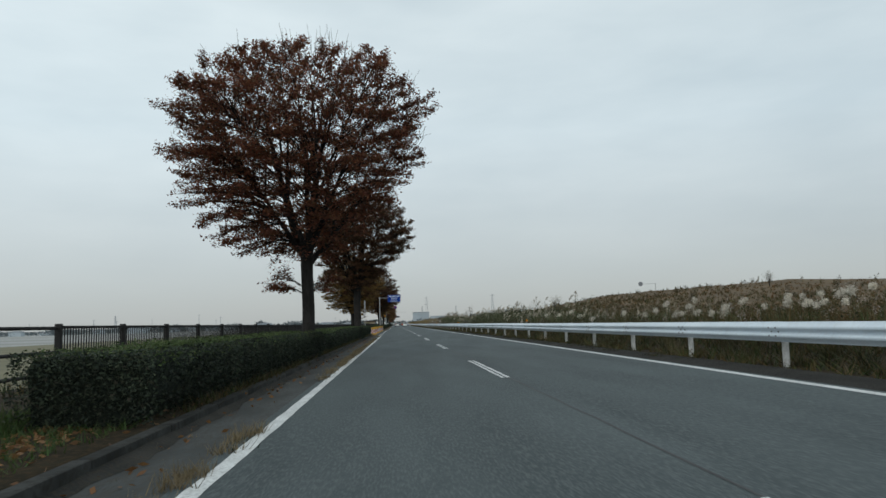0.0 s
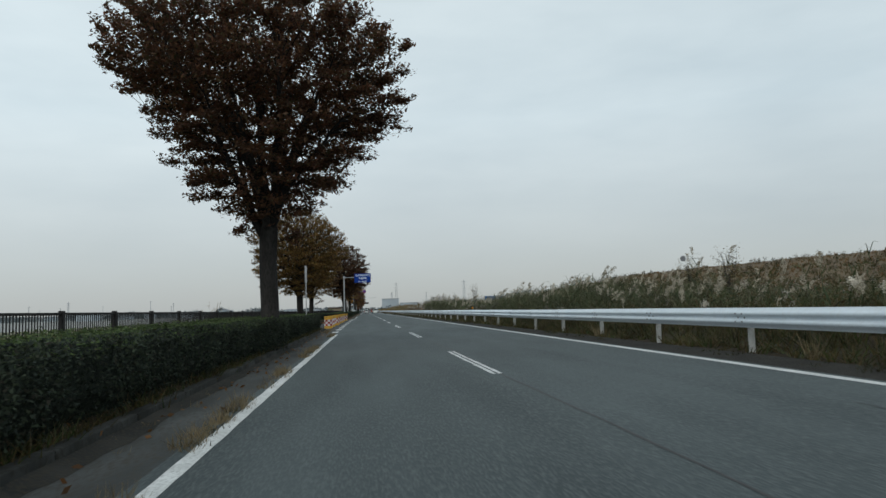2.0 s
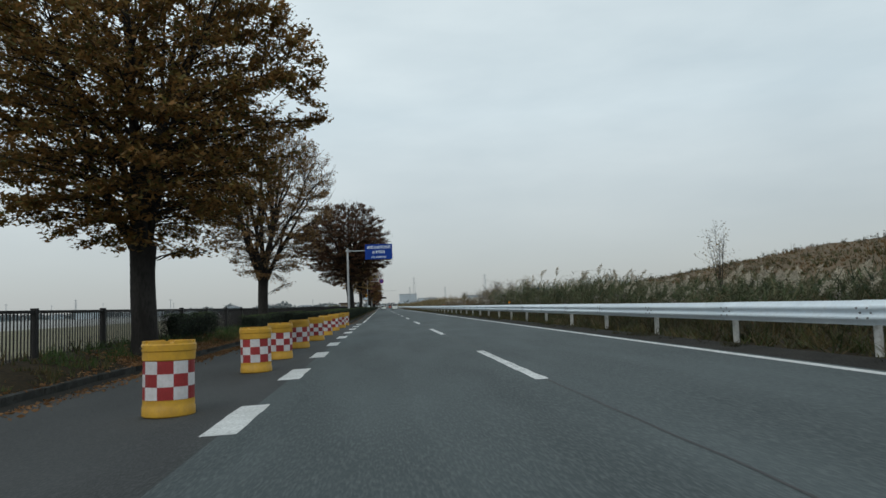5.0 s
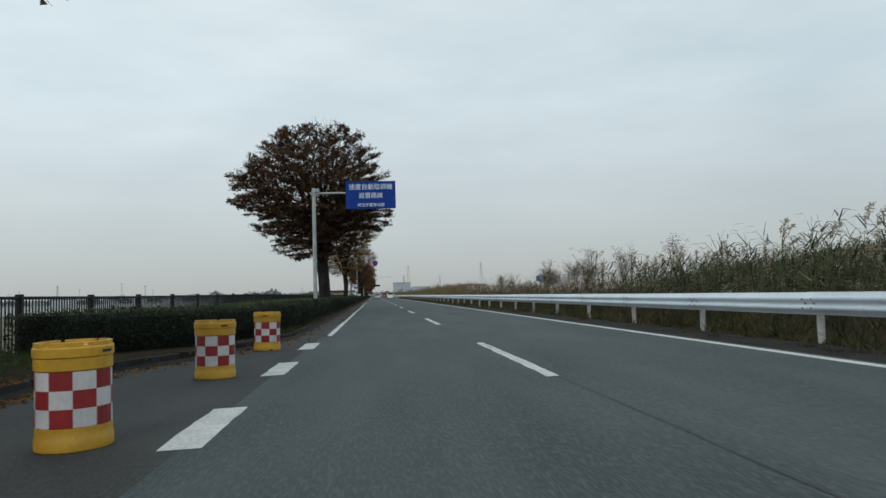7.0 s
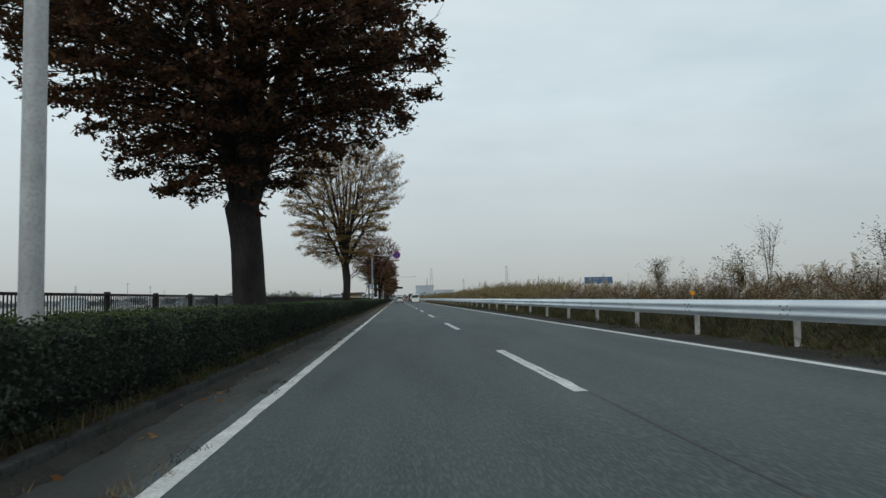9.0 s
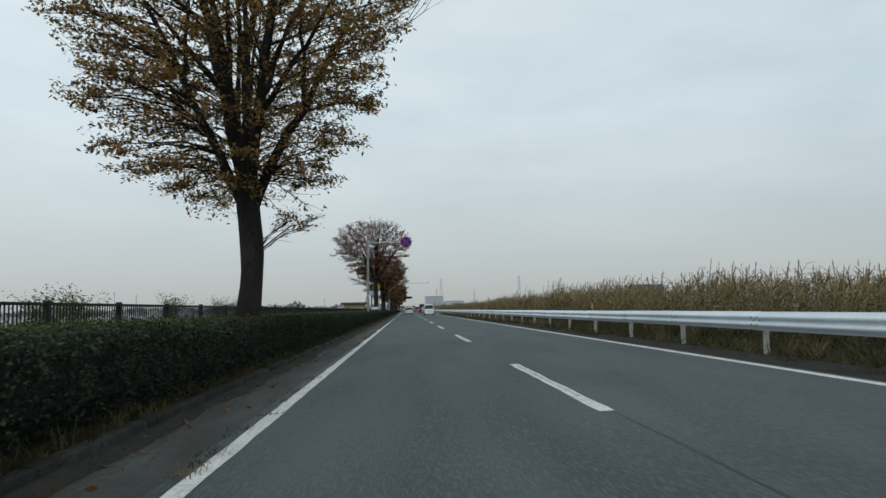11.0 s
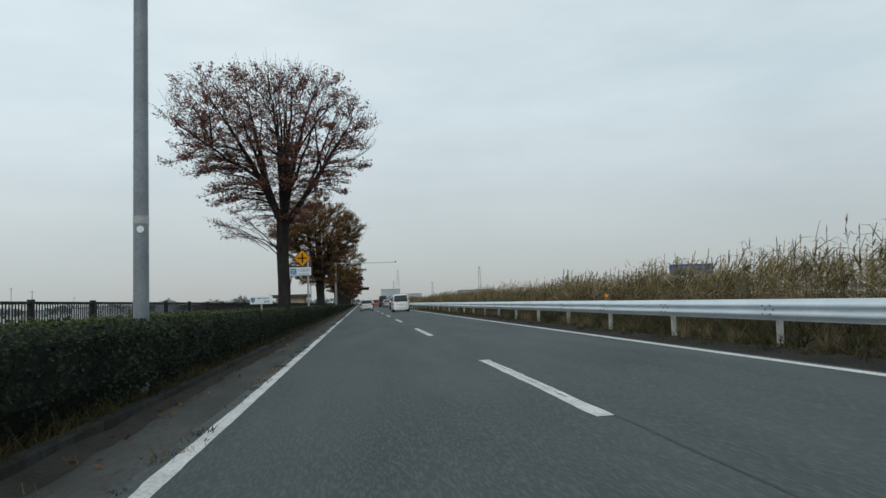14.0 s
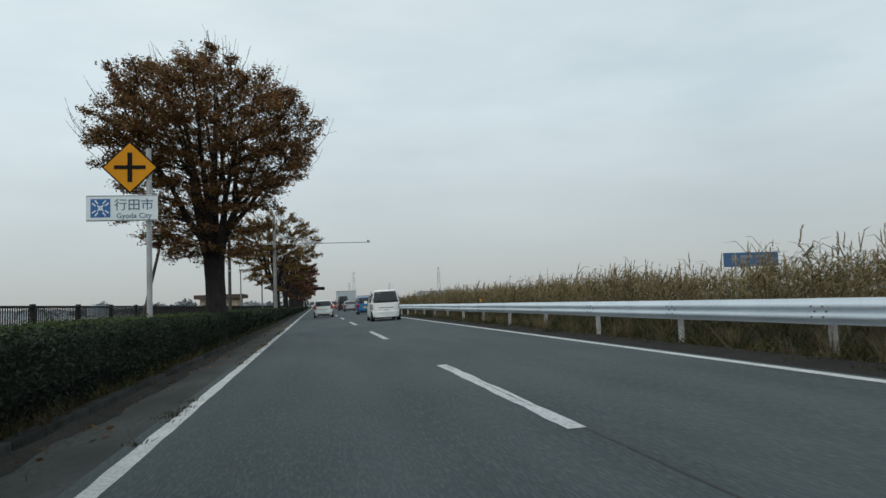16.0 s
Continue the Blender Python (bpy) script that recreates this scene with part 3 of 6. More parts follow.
BOLTS = [(-0.026 if z == 0.175 else -0.078, dy, z) for dy in (-0.11, 0.11) for z in (0.105, 0.175, 0.245)]
far_bolts = bmesh.new()
for k in range(-2, 130):
    y = -1.87 + 4 * k
    jog = 0.012 * noise.noise((k * 0.37, 2.2, 0.4))
    for nm, me, m in (("post", post_me, pose(RAIL_X + 0.13, y, 0.17, 0, 0.6 * noise.noise((k * 1.3, 0, 5)), 0)),
                      ("bracket", block_me, pose(RAIL_X + 0.12, y, 0.17)),
                      ("beam", beam, pose(RAIL_X - (0.006 if k % 2 else 0) + jog * 0.3, y, 0.58 + jog))):
        o = new(nm, me)
        o.parent = rail
        o.matrix_basis = m
    for bx, by, bz in BOLTS:
        if 0 < k < 50:
            o = new("bolt", bolt_me)
            o.parent, o.matrix_basis = rail, pose(RAIL_X - 0.006 + bx, y + by, 0.58 + jog + bz)
        else:
            add_cyl(far_bolts, 0.016, 0.012, (RAIL_X - 0.008 + bx, y + by, 0.58 + jog + bz), (RAIL_X - 0.026 + bx, y + by, 0.58 + jog + bz), 6)
tagged(part("bolts", far_bolts, M["bolt"], rail), kind="stuff")
for y in (38.15, 78.15, 118.2, 158.15, 198.2, 238.15, 278.2, 318.15, 358.15):
    d = thing("delineator", pose(RAIL_X + 0.05, y, 0.93), "round amber reflector on a short stem on the guardrail", "reflector", "delineators on the guardrail")
    part("stem", cyl(0.012, 0.012, (0, 0, -0.12), (0, 0, 0.1), sides=8), M["galv"], d)
    part("reflector", cyl(0.055, 0.05, (0, 0.012, 0.14), (0, -0.018, 0.14), sides=20), M["amber"], d, "amber disc")


# ------------------------------------------------------------------ hedges
def hedge(segments, seed, dens, label, far_from=1e9):
    """segments: rows of y, front x, back x, height along one clipped hedge."""
    rng = np.random.default_rng(seed)
    seg = np.array(segments, float)
    y0, y1 = seg[0, 0], seg[-1, 0]

    def form(y):
        return [np.interp(y, seg[:, 0], seg[:, k]) for k in (1, 2, 3)]
    h = thing("hedge", pose(0, 0, 0), label, "hedge")
    # solid core, darker than the leaves, showing through their gaps
    ys = np.arange(y0 + 0.12, y1 - 0.1, 0.5)
    v = []
    for y in ys:
        fr, bk, ht = form(y)
        g = ground_z(fr - 0.3, y)
        w = 0.06 * noise.noise((y * 0.8, seed, 0)), 0.06 * noise.noise((y * 0.7, seed, 5))
        v += [(fr - 0.36 + w[0], y, g), (fr - 0.14 + w[0], y, g + 0.3), (fr - 0.08 + w[1], y, g + ht - 0.16), (fr - 0.18, y, g + ht - 0.06 + 0.5 * w[1]),
              (bk + 0.2, y, g + ht - 0.06 + 0.5 * w[0]), (bk + 0.12, y, g + ht - 0.2), (bk + 0.2, y, g)]
    n, k = len(ys), 7
    i = np.arange(n - 1)[:, None] * k
    f = np.stack([i + np.arange(k - 1), i + np.arange(1, k), i + k + np.arange(1, k), i + k + np.arange(k - 1)], -1).reshape(-1, 4)
    ends = np.array([[0, 1, 5, 6], [1, 2, 4, 5], [2, 3, 4, 4]])
    me = bpy.data.meshes.new("core")
    me.from_pydata([tuple(p) for p in v], [], [tuple(q) for q in f] + [tuple(range(7)), tuple(range((n - 1) * k, n * k))])
    part("core", me, M["hedge_core"], h, "dark green solid inside")
    # leaves on front, top, ends and (thinly) the back
    cs, sizes, upper = [], [], []
    y = y0
    while y < y1:
        step = 2.0
        fr, bk, ht = form(y + step / 2)
        far = y > far_from
        d = dens * (0.14 if far else 1.0)
        for face, area in (("front", 1.75 * ht * step), ("top", 0.68 * abs(bk - fr) * step), ("back", 0.15 * ht * step)):
            m = int(d * area)
            yy = rng.uniform(y, min(y + step, y1), m)
            fr_, bk_, ht_ = form(yy)
            g = np.array([ground_z(a - 0.3, b) for a, b in zip(fr_[:1], yy[:1])] * m) if m else np.zeros(0)
            bump = np.array([noise.noise((0.9 * b, seed, 1.3)) * 0.11 + noise.noise((2.7 * b, seed + 2, 0.2)) * 0.08 for b in yy])
            jit = rng.normal(-0.02, 0.06, m)
            if face == "front":
                z = g + rng.beta(1.25, 0.9, m) * ht_ * 1.0
                roundness = np.clip((z - g - ht_ + 0.18) / 0.18, 0, 1) ** 2 * 0.14
                low = np.clip((0.35 - (z - g)) / 0.35, 0, 1) * 0.14
                x = fr_ - roundness - low + bump + jit
                keep = rng.random(m) > low * 2.6 + 0.45 * (bump < -0.02)
            elif face == "top":
                x = rng.uniform(np.minimum(fr_, bk_), np.maximum(fr_, bk_))
                z = g + ht_ - 0.02 + 0.3 * bump + 0.6 * jit - 0.10 * np.clip(1 - (fr_ - x) / 0.2, 0, 1)
                keep = np.ones(m, bool)
            else:
                x, z = bk_ + jit, g + rng.uniform(0.2, 1, m) * ht_
                keep = np.ones(m, bool)
            cs.append(np.stack([x, yy, z], 1)[keep])
            upper.append(np.full(keep.sum(), face == "top"))
            sizes.append(np.full(keep.sum(), 0.09 if far else 0.027))
        y += step
    for ye in (y0, y1):
        fr, bk, ht = form(ye)
        m = int(3.5 * dens * ht * abs(bk - fr))
        g = ground_z(fr - 0.3, ye)
        cs.append(np.stack([rng.uniform(bk, fr, m), ye + (-0.05 if ye == y0 else 0.05) + rng.normal(0, 0.05, m), g + rng.beta(1.2, 0.9, m) * ht], 1))
        sizes.append(np.full(m, 0.026))
        upper.append(np.zeros(m, bool))
    c, s = np.concatenate(cs), np.concatenate(sizes)
    up = np.concatenate(upper)
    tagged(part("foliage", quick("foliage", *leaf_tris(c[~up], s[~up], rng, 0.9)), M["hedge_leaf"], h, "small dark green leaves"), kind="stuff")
    tagged(part("clipped_top", quick("clipped_top", *leaf_tris(c[up], s[up], rng, 0.4)), M["hedge_top"], h, "young leaves of the clipped top, green lightened for skylight"), kind="stuff")
    # long shoots standing out of the clipped surface
    m = int((min(y1, 300) - y0) * 5)
    yy = rng.uniform(y0, min(y1, 300), m)
    fr_, bk_, ht_ = form(yy)
    base = np.stack([rng.uniform(bk_, fr_), yy, ht_ - 0.05 + 0.02], 1)
    tip = base + np.stack([rng.normal(0, 0.05, m), rng.normal(0, 0.06, m), rng.uniform(0.03, 0.09, m)], 1)
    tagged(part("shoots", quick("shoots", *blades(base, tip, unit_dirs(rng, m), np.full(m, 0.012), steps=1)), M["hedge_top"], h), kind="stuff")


hedge([(10.3, -2.62, -4.2, 0.85), (23.8, -2.6, -4.2, 0.87), (24.9, -2.38, -4.2, 0.88), (26.4, -2.38, -4.2, 0.88), (27.6, -2.6, -4.2, 0.87), (30.5, -2.6, -3.9, 0.73), (34.5, -2.6, -3.9, 0.76), (38, -2.58, -4.2, 0.88), (52.5, -2.55, -4.2, 0.91), (54.2, -2.27, -4.2, 0.93), (56.2, -2.27, -4.2, 0.93), (58, -2.55, -4.2, 0.91), (70, -2.55, -4.2, 0.93), (77.5, -2.6, -4.1, 0.95)], 1, 640, "clipped dark evergreen hedge with leggy base behind the kerb")
hedge([(102.3, -5.95, -6.5, 0.74), (107, -5.95, -6.5, 0.76)], 4, 520, "short clipped hedge block behind the lay-by")
hedge([(113.3, -5.5, -6.45, 0.68), (121, -5.5, -6.45, 0.74)], 2, 520, "short clipped hedge behind the lay-by, below a tree")
hedge([(124.6, -5.4, -6.4, 0.78), (127, -4.5, -5.9, 0.86), (131, -3.1, -4.4, 0.9), (135, -2.62, -4.2, 0.94), (200, -2.58, -4.2, 0.96), (226.5, -2.58, -4.2, 0.95), (227.8, -2.46, -4.2, 0.95), (228.8, -2.46, -4.2, 0.95), (230.5, -2.58, -4.2, 0.94), (290, -2.58, -4.2, 0.93), (520, -2.58, -4.0, 0.93)],
      3, 600, "long clipped evergreen hedge along the road, fresh top painted lighter for skylight", far_from=275)


# ------------------------------------------------------------------ trees
def tube_batch(paths, radii, sides=3):
    """Many thin tubes at once. paths: n x k x 3, radii: n x k."""
    n, k, _ = paths.shape
    d = np.gradient(paths, axis=1)
    d /= np.linalg.norm(d, axis=2)[..., None] + 1e-9
    ref = np.where(np.abs(d[:, :1, 2:]) > 0.8, np.array([1.0, 0, 0]), np.array([0, 0, 1.0]))
    a = np.cross(d, np.broadcast_to(ref, d.shape))
    a /= np.linalg.norm(a, axis=2)[..., None] + 1e-9
    b = np.cross(d, a)
    th = np.arange(sides) / sides * 2 * np.pi
    v = paths[:, :, None] + radii[:, :, None, None] * (np.cos(th)[None, None, :, None] * a[:, :, None] + np.sin(th)[None, None, :, None] * b[:, :, None])
    i, j = np.arange(k - 1)[:, None] * sides, np.arange(sides)[None]
    jn = (j + 1) % sides
    one = np.stack([i + j, i + jn, i + sides + jn, i + sides + j], -1).reshape(-1, 4)
    return v.reshape(-1, 3), (one[None] + (np.arange(n) * k * sides)[:, None, None]).reshape(-1, 4)


def unit(v):
    return v / (np.linalg.norm(v, axis=-1, keepdims=True) + 1e-9)


def flat_leaves(c, size, rng, tris):
    """Leaves lying roughly level round the points c, tips a little down."""
    n = len(c)
    nrm = unit(np.array([0, 0, 1.0]) + rng.normal(0, 0.5, (n, 3)))
    a = unit(np.cross(nrm, rng.normal(size=(n, 3))))
    a[:, 2] -= 0.2
    b = np.cross(nrm, a)
    s = (size * rng.uniform(0.7, 1.3, n))[:, None]
    if tris:
        v = np.stack([c - a * s, c + a * s * 0.8 + b * s * 0.55, c + a * s * 0.8 - b * s * 0.55], 1)
    else:
        v = np.stack([c - a * s, c + b * s * 0.48, c + a * s, c - b * s * 0.48], 1)
    return v.reshape(-1, 3), np.arange(v.shape[0] * v.shape[1]).reshape(n, -1)


def tree(x, y, label, colours, profile, trunk_r, fork, leaves, seed, leaders=18, limbs=6, sprays=(), bare=0.0, wands=90, leaf=0.058, coarse=1.0,
         lean=(0.0, 0.0), inner=0.35, knots=0.0, bend=0.0, rhombic=False):
    """A zelkova: rising limbs that fan out of one fork, level side branches, flat leafy twigs, bare wands above.
    profile: rows of height, reach to the left and to the right. sprays: height, direction, length and rise of low side branches."""
    rng = np.random.default_rng(seed)
    th = thing("tree", pose(x, y, 0.0), label, "tree", "street trees in the hedge")
    P = np.array(profile, float)
    P = P[np.argsort(P[:, 0])]
    bot, top = P[0, 0], P[-1, 0]
    tall = top - bot

    def reach(az, z):
        lf, rt = np.interp(z, P[:, 0], P[:, 1]), np.interp(z, P[:, 0], P[:, 2])
        r = (lf + rt) / 2 + (rt - lf) / 2 * np.cos(az)
        r = r * (1 + 0.07 * np.sin(3 * az + seed + 1.1 * z) + 0.06 * np.sin(7 * az - 2.3 * z + 2 * seed) + 0.05 * np.sin(4.1 * z + 2 * az + seed))
        return np.where((z > bot - 0.1) & (z < top), r, 0.0)

    def inside(p):
        return np.hypot(p[..., 0], p[..., 1]) < reach(np.arctan2(p[..., 1], p[..., 0]), p[..., 2])

    def room(p, d, far):
        s = np.linspace(0.1, far, 30)
        ok = inside(p[:, None] + d[:, None] * s[None, :, None])
        return np.where(ok, s[None], 0.0).max(1)

    # trunk
    tubes = Tubes()
    zs = np.linspace(-0.15, fork, 11)
    u = np.clip(zs / fork, 0, 1)
    tr = np.stack([lean[0] * u ** 1.5 + bend * np.sin(np.pi * u) + 0.02 * np.sin(zs * 2 + seed), lean[1] * u ** 1.5 + 0.02 * np.cos(zs * 1.7 + seed), zs], 1)
    swell = 1.0 + 0.28 * np.exp(-np.clip(zs, 0, 9) / 0.22) - 0.10 * u + 0.1 * np.clip((u - 0.75) / 0.2, 0, 1) ** 2 + knots * np.sin(zs * 4.3 + seed)
    tubes.add(np.vstack([tr, tr[-1] + [[0, 0, 0.12], [0, 0, 0.3]]]), trunk_r * np.append(swell, [0.8, 0.3]), 16)
    crotch = tr[-1]

    # leaders: aims over the crown, sorted into limbs by direction
    k = np.arange(leaders)
    rf = np.sqrt((k + 0.5) / leaders)
    az = k * 2.39996 + rng.normal(0, 0.2, leaders) + seed
    az = (az + np.pi) % (2 * np.pi) - np.pi
    zt = top - 0.1 - tall * (0.12 + 0.5 * rng.random(leaders)) * rf ** 2.0
    rt = rf * reach(az, np.minimum(zt, top - 0.35)) * 0.93
    aim = np.stack([rt * np.cos(az), rt * np.sin(az), zt], 1)
    own = np.where(rf < 0.38, limbs, ((az + np.pi + seed) / (2 * np.pi) * limbs).astype(int) % limbs)
    bore = []

    def leader(p0, target, r0, r1, bow):
        ln = np.linalg.norm(target - p0)
        p1 = p0 + 0.5 * (target - p0) + np.array([0, 0, bow * ln]) + rng.normal(0, 0.035, 3) * ln
        t = np.linspace(0, 1, 11)[:, None]
        path = (1 - t) ** 2 * p0 + 2 * t * (1 - t) * p1 + t * t * target
        path[1:-1] += rng.normal(0, 0.012, (9, 3)) * ln ** 0.5
        rr = r1 + (r0 - r1) * (1 - t[:, 0]) ** 1.15
        tubes.add(path, rr, 9 if r0 > 0.06 else 6)
        n = max(3, int(ln / (0.17 * coarse)))
        s = np.sort(rng.uniform(0.1, 0.99, n))
        for q in range(3):
            path_q = np.interp(s, t[:, 0], path[:, q])
            pos_q[q].append(path_q)
        bore.append(np.interp(s, t[:, 0], rr))
        return path, rr

    pos_q = [[], [], []]
    for w in range(limbs + 1):
        g = np.nonzero(own == w)[0]
        if not len(g):
            continue
        g = g[np.argsort(-rf[g])]
        g = np.roll(g, -(len(g) // 2)) if len(g) > 2 else g
        share = trunk_r * min(0.56, 0.34 + 0.06 * len(g))
        start = crotch + np.array([0, 0, -rng.uniform(0.1, 0.55)])
        path, rr = leader(start, aim[g[0]], share, 0.012, 0.07)
        for h in g[1:]:
            i = int(rng.integers(2, 6))
            leader(path[i], aim[h], rr[i] * 0.72, 0.01, 0.05)
    pos = np.stack([np.concatenate(c) for c in pos_q], 1)
    bore = np.concatenate(bore)

    # side branches: evenly spread aims in the crown, each reached from the limb that suits it best; level below, steeper above
    cand = np.stack([rng.uniform(-1, 1, 9000) * P[:, 1:].max(), rng.uniform(-1, 1, 9000) * P[:, 1:].max(), rng.uniform(bot, top, 9000)], 1)
    e = np.hypot(cand[:, 0], cand[:, 1]) / (reach(np.arctan2(cand[:, 1], cand[:, 0]), cand[:, 2]) + 1e-6)
    cand = cand[(e < 0.97) & (rng.random(9000) < np.clip(0.25 + 1.2 * e, 0, 1))]
    goal, gap = np.full((len(cand), 3), 1e3), 0.58 * coarse
    n = 0
    for c in cand:
        if ((goal[:n] - c) ** 2).sum(1).min(initial=9) > gap * gap:
            goal[n] = c
            n += 1
    goal = goal[:n]
    h_goal = np.clip((goal[:, 2] - bot) / tall, 0, 1)
    el = np.interp(h_goal, (0, 0.3, 0.6, 1), (0.12, 0.3, 0.6, 1.1)) + rng.normal(0, 0.12, n)
    way = goal[:, None] - pos[None]
    dist = np.linalg.norm(way, axis=2)
    cost = dist * (1 + 2.2 * (np.arcsin(np.clip(way[..., 2] / (dist + 1e-6), -1, 1)) - el[:, None]) ** 2) + np.where(dist < 0.35, 3.0, 0.0)
    inward = np.hypot(pos[:, 0], pos[:, 1])[None] - np.hypot(goal[:, 0], goal[:, 1])[:, None]
    pick = np.argmin(cost + 2.0 * np.clip(inward, 0, 9), 1)
    p0, bore, hgt = pos[pick], bore[pick], h_goal
    ln = np.linalg.norm(goal - p0, axis=1)
    d = unit(goal - p0)
    for z0, deg, length, rise in sprays:
        for q in range(4):
            a = radians(deg) + rng.normal(0, 0.2 if q else 0.0)
            dd = unit(np.array([math.cos(a), math.sin(a), rise + rng.normal(0, 0.12 if q else 0.0)]))
            st = np.array([np.interp(z0, zs, tr[:, 0]), np.interp(z0, zs, tr[:, 1]), z0])
            if q:
                st = st + unit(np.array([math.cos(radians(deg)), math.sin(radians(deg)), rise])) * length * (rng.uniform(0.04, 0.3) + (0.16 if length > 2 else 0.0))
            p0, d = np.vstack([p0, st]), np.vstack([d, dd])
            ln, bore, hgt = np.append(ln, length * (0.62 if q else 1.0)), np.append(bore, 0.036 if q == 0 else 0.014), np.append(hgt, 0.05)
    n = len(p0)
    sag = (0.10 - 0.05 * hgt)[:, None] * ln[:, None] * np.array([0, 0, 1.0])
    t = np.array([0, 0.3, 0.65, 1.0])
    path = p0[:, None] + d[:, None] * (ln[:, None] * t)[..., None] + sag[:, None] * (np.sin(t * np.pi) - 0.35 * t ** 2)[None, :, None]
    path[:, 1:3] += rng.normal(0, 0.02, (n, 2, 3)) * ln[:, None, None]
    r0 = np.minimum(bore * 0.7, 0.007 + 0.0075 * ln)
    woods = [tube_batch(path, r0[:, None] * np.array([1, 0.8, 0.55, 0.3]), 4)]

    # twigs in flat sprays on both sides of each branch
    many = np.clip((ln / (0.1 * coarse)).astype(int), 6, 18)
    k = np.repeat(np.arange(n), many)
    s = np.clip(rng.uniform(0.25, 1.02, len(k)) ** 0.8, 0, 1)
    seg = np.minimum(2, np.searchsorted(t, s) - 1).clip(0)
    w = ((s - t[seg]) / (t[seg + 1] - t[seg]))[:, None]
    base = path[k, seg] * (1 - w) + path[k, seg + 1] * w
    perp = unit(np.cross(d, [0, 0, 1.0]))[k] * rng.choice([-1, 1], len(k))[:, None]
    td = unit(0.75 * d[k] + perp * rng.uniform(0.4, 1.0, len(k))[:, None] + np.array([0, 0, 1.0]) * (0.02 + 0.55 * hgt[k] ** 1.5)[:, None] + rng.normal(0, 0.2, (len(k), 3)))
    tl = (0.3 + 0.45 * (1 - 0.6 * s)) * rng.uniform(0.55, 1.25, len(k)) * coarse ** 0.5
    fits = room(base, td, 1.2)
    tl = np.minimum(tl, np.maximum(fits + 0.12, np.where(hgt[k] <= 0.05, 0.5, 0.16)))
    tip = base + td * tl[:, None]
    tip[:, 2] -= 0.06 * tl
    thin = np.full(len(k), 0.0052 * coarse ** 0.5)
    woods.append(tube_batch(np.stack([base, tip], 1), thin[:, None] * np.array([1, 0.45]), 3))

    # bare wands over the crown
    a, rr = rng.uniform(-np.pi, np.pi, wands), np.sqrt(rng.random(wands))
    zw = top - 0.25 - 0.45 * tall * rr ** 2.6
    rw = rr * reach(a, zw) * 0.95
    wb = np.stack([rw * np.cos(a), rw * np.sin(a), zw - 0.3], 1)
    up = unit(np.stack([0.8 * rr * np.cos(a), 0.8 * rr * np.sin(a), np.ones(wands)], 1) + rng.normal(0, 0.18, (wands, 3)))
    we = wb + up * rng.uniform(0.6, 1.5, wands)[:, None]
    wm = (wb + we) / 2 + np.stack([0.1 * np.cos(a), 0.1 * np.sin(a), np.zeros(wands)], 1) + rng.normal(0, 0.05, we.shape)
    woods.append(tube_batch(np.stack([wb, wm, we], 1), np.tile([0.010, 0.0075, 0.004], (wands, 1)), 3))
    fork_end = wm + unit(up + rng.normal(0, 0.45, up.shape)) * rng.uniform(0.2, 0.5, wands)[:, None]
    woods.append(tube_batch(np.stack([wm, fork_end], 1), np.tile([0.006, 0.003], (wands, 1)), 3))
    v, fc = join((np.concatenate(tubes.v), np.concatenate(tubes.f)), *woods)
    part("trunk", smooth(quick("trunk", v, fc)), M["bark"], th, "grey-brown trunk forking into rising limbs")

    # leaves along the twigs, thickest towards the outside of the crown
    mp = (base + tip) / 2
    e = np.hypot(mp[:, 0], mp[:, 1]) / (reach(np.arctan2(mp[:, 1], mp[:, 0]), mp[:, 2]) + 0.3)
    e = np.maximum(e, np.clip((mp[:, 2] - (top - 1.3)) / 1.0, 0, 1))
    dens = inner + (1 - inner) * np.clip((e - 0.3) / 0.4, 0, 1)
    clump = np.sin(1.7 * mp[:, 0] + seed) * np.sin(1.9 * mp[:, 1] + 2 * seed) * 0.6 + np.sin(5.2 * mp[:, 2] + 2.2 * np.sin(1.3 * mp[:, 0] + mp[:, 1]) + seed) * 0.35
    dens *= np.clip(0.9 + 0.6 * clump, 0.2, 1.6) * (1 - bare * np.clip((hgt[k] - 0.45) / 0.4, 0, 1))
    dens *= np.where(inside(mp), 1.0, 0.5) * np.where((hgt[k] == 0.05) & (s < 0.75), 1 - min(1.0, 2.2 * bare), 1.0)
    cell = np.floor(mp / 0.8).astype(int)
    _, which = np.unique(cell, axis=0, return_inverse=True)
    crowd = np.bincount(which.ravel(), weights=tl)[which.ravel()]
    q = np.repeat(np.arange(len(k)), rng.poisson(np.clip(leaves * 0.512 * dens * tl / (crowd + 0.4), 0, 40)))
    s = rng.uniform(0.05, 1.1, len(q))[:, None]
    c = base[q] * (1 - s) + tip[q] * s + rng.normal(0, 1, (len(q), 3)) * np.array([0.075, 0.075, 0.05])
    lm = leaf_mat("tree_leaves", colours, 0.65, 0.4)
    tagged(part("crown", quick("crown", *flat_leaves(c, np.full(len(c), leaf), rng, not rhombic)), lm, th, "uneven crown of small autumn leaves"), kind="stuff")
    return th


RED = [(0.104, 0.041, 0.029), (0.160, 0.060, 0.038), (0.225, 0.079, 0.046), (0.094, 0.064, 0.034), (0.281, 0.112, 0.055)]
DARK = [(0.062, 0.038, 0.026), (0.101, 0.051, 0.034), (0.147, 0.066, 0.037), (0.064, 0.058, 0.029), (0.184, 0.083, 0.040)]
AMBER = [(0.105, 0.070, 0.027), (0.193, 0.105, 0.035), (0.280, 0.140, 0.044), (0.088, 0.096, 0.031), (0.333, 0.193, 0.061)]
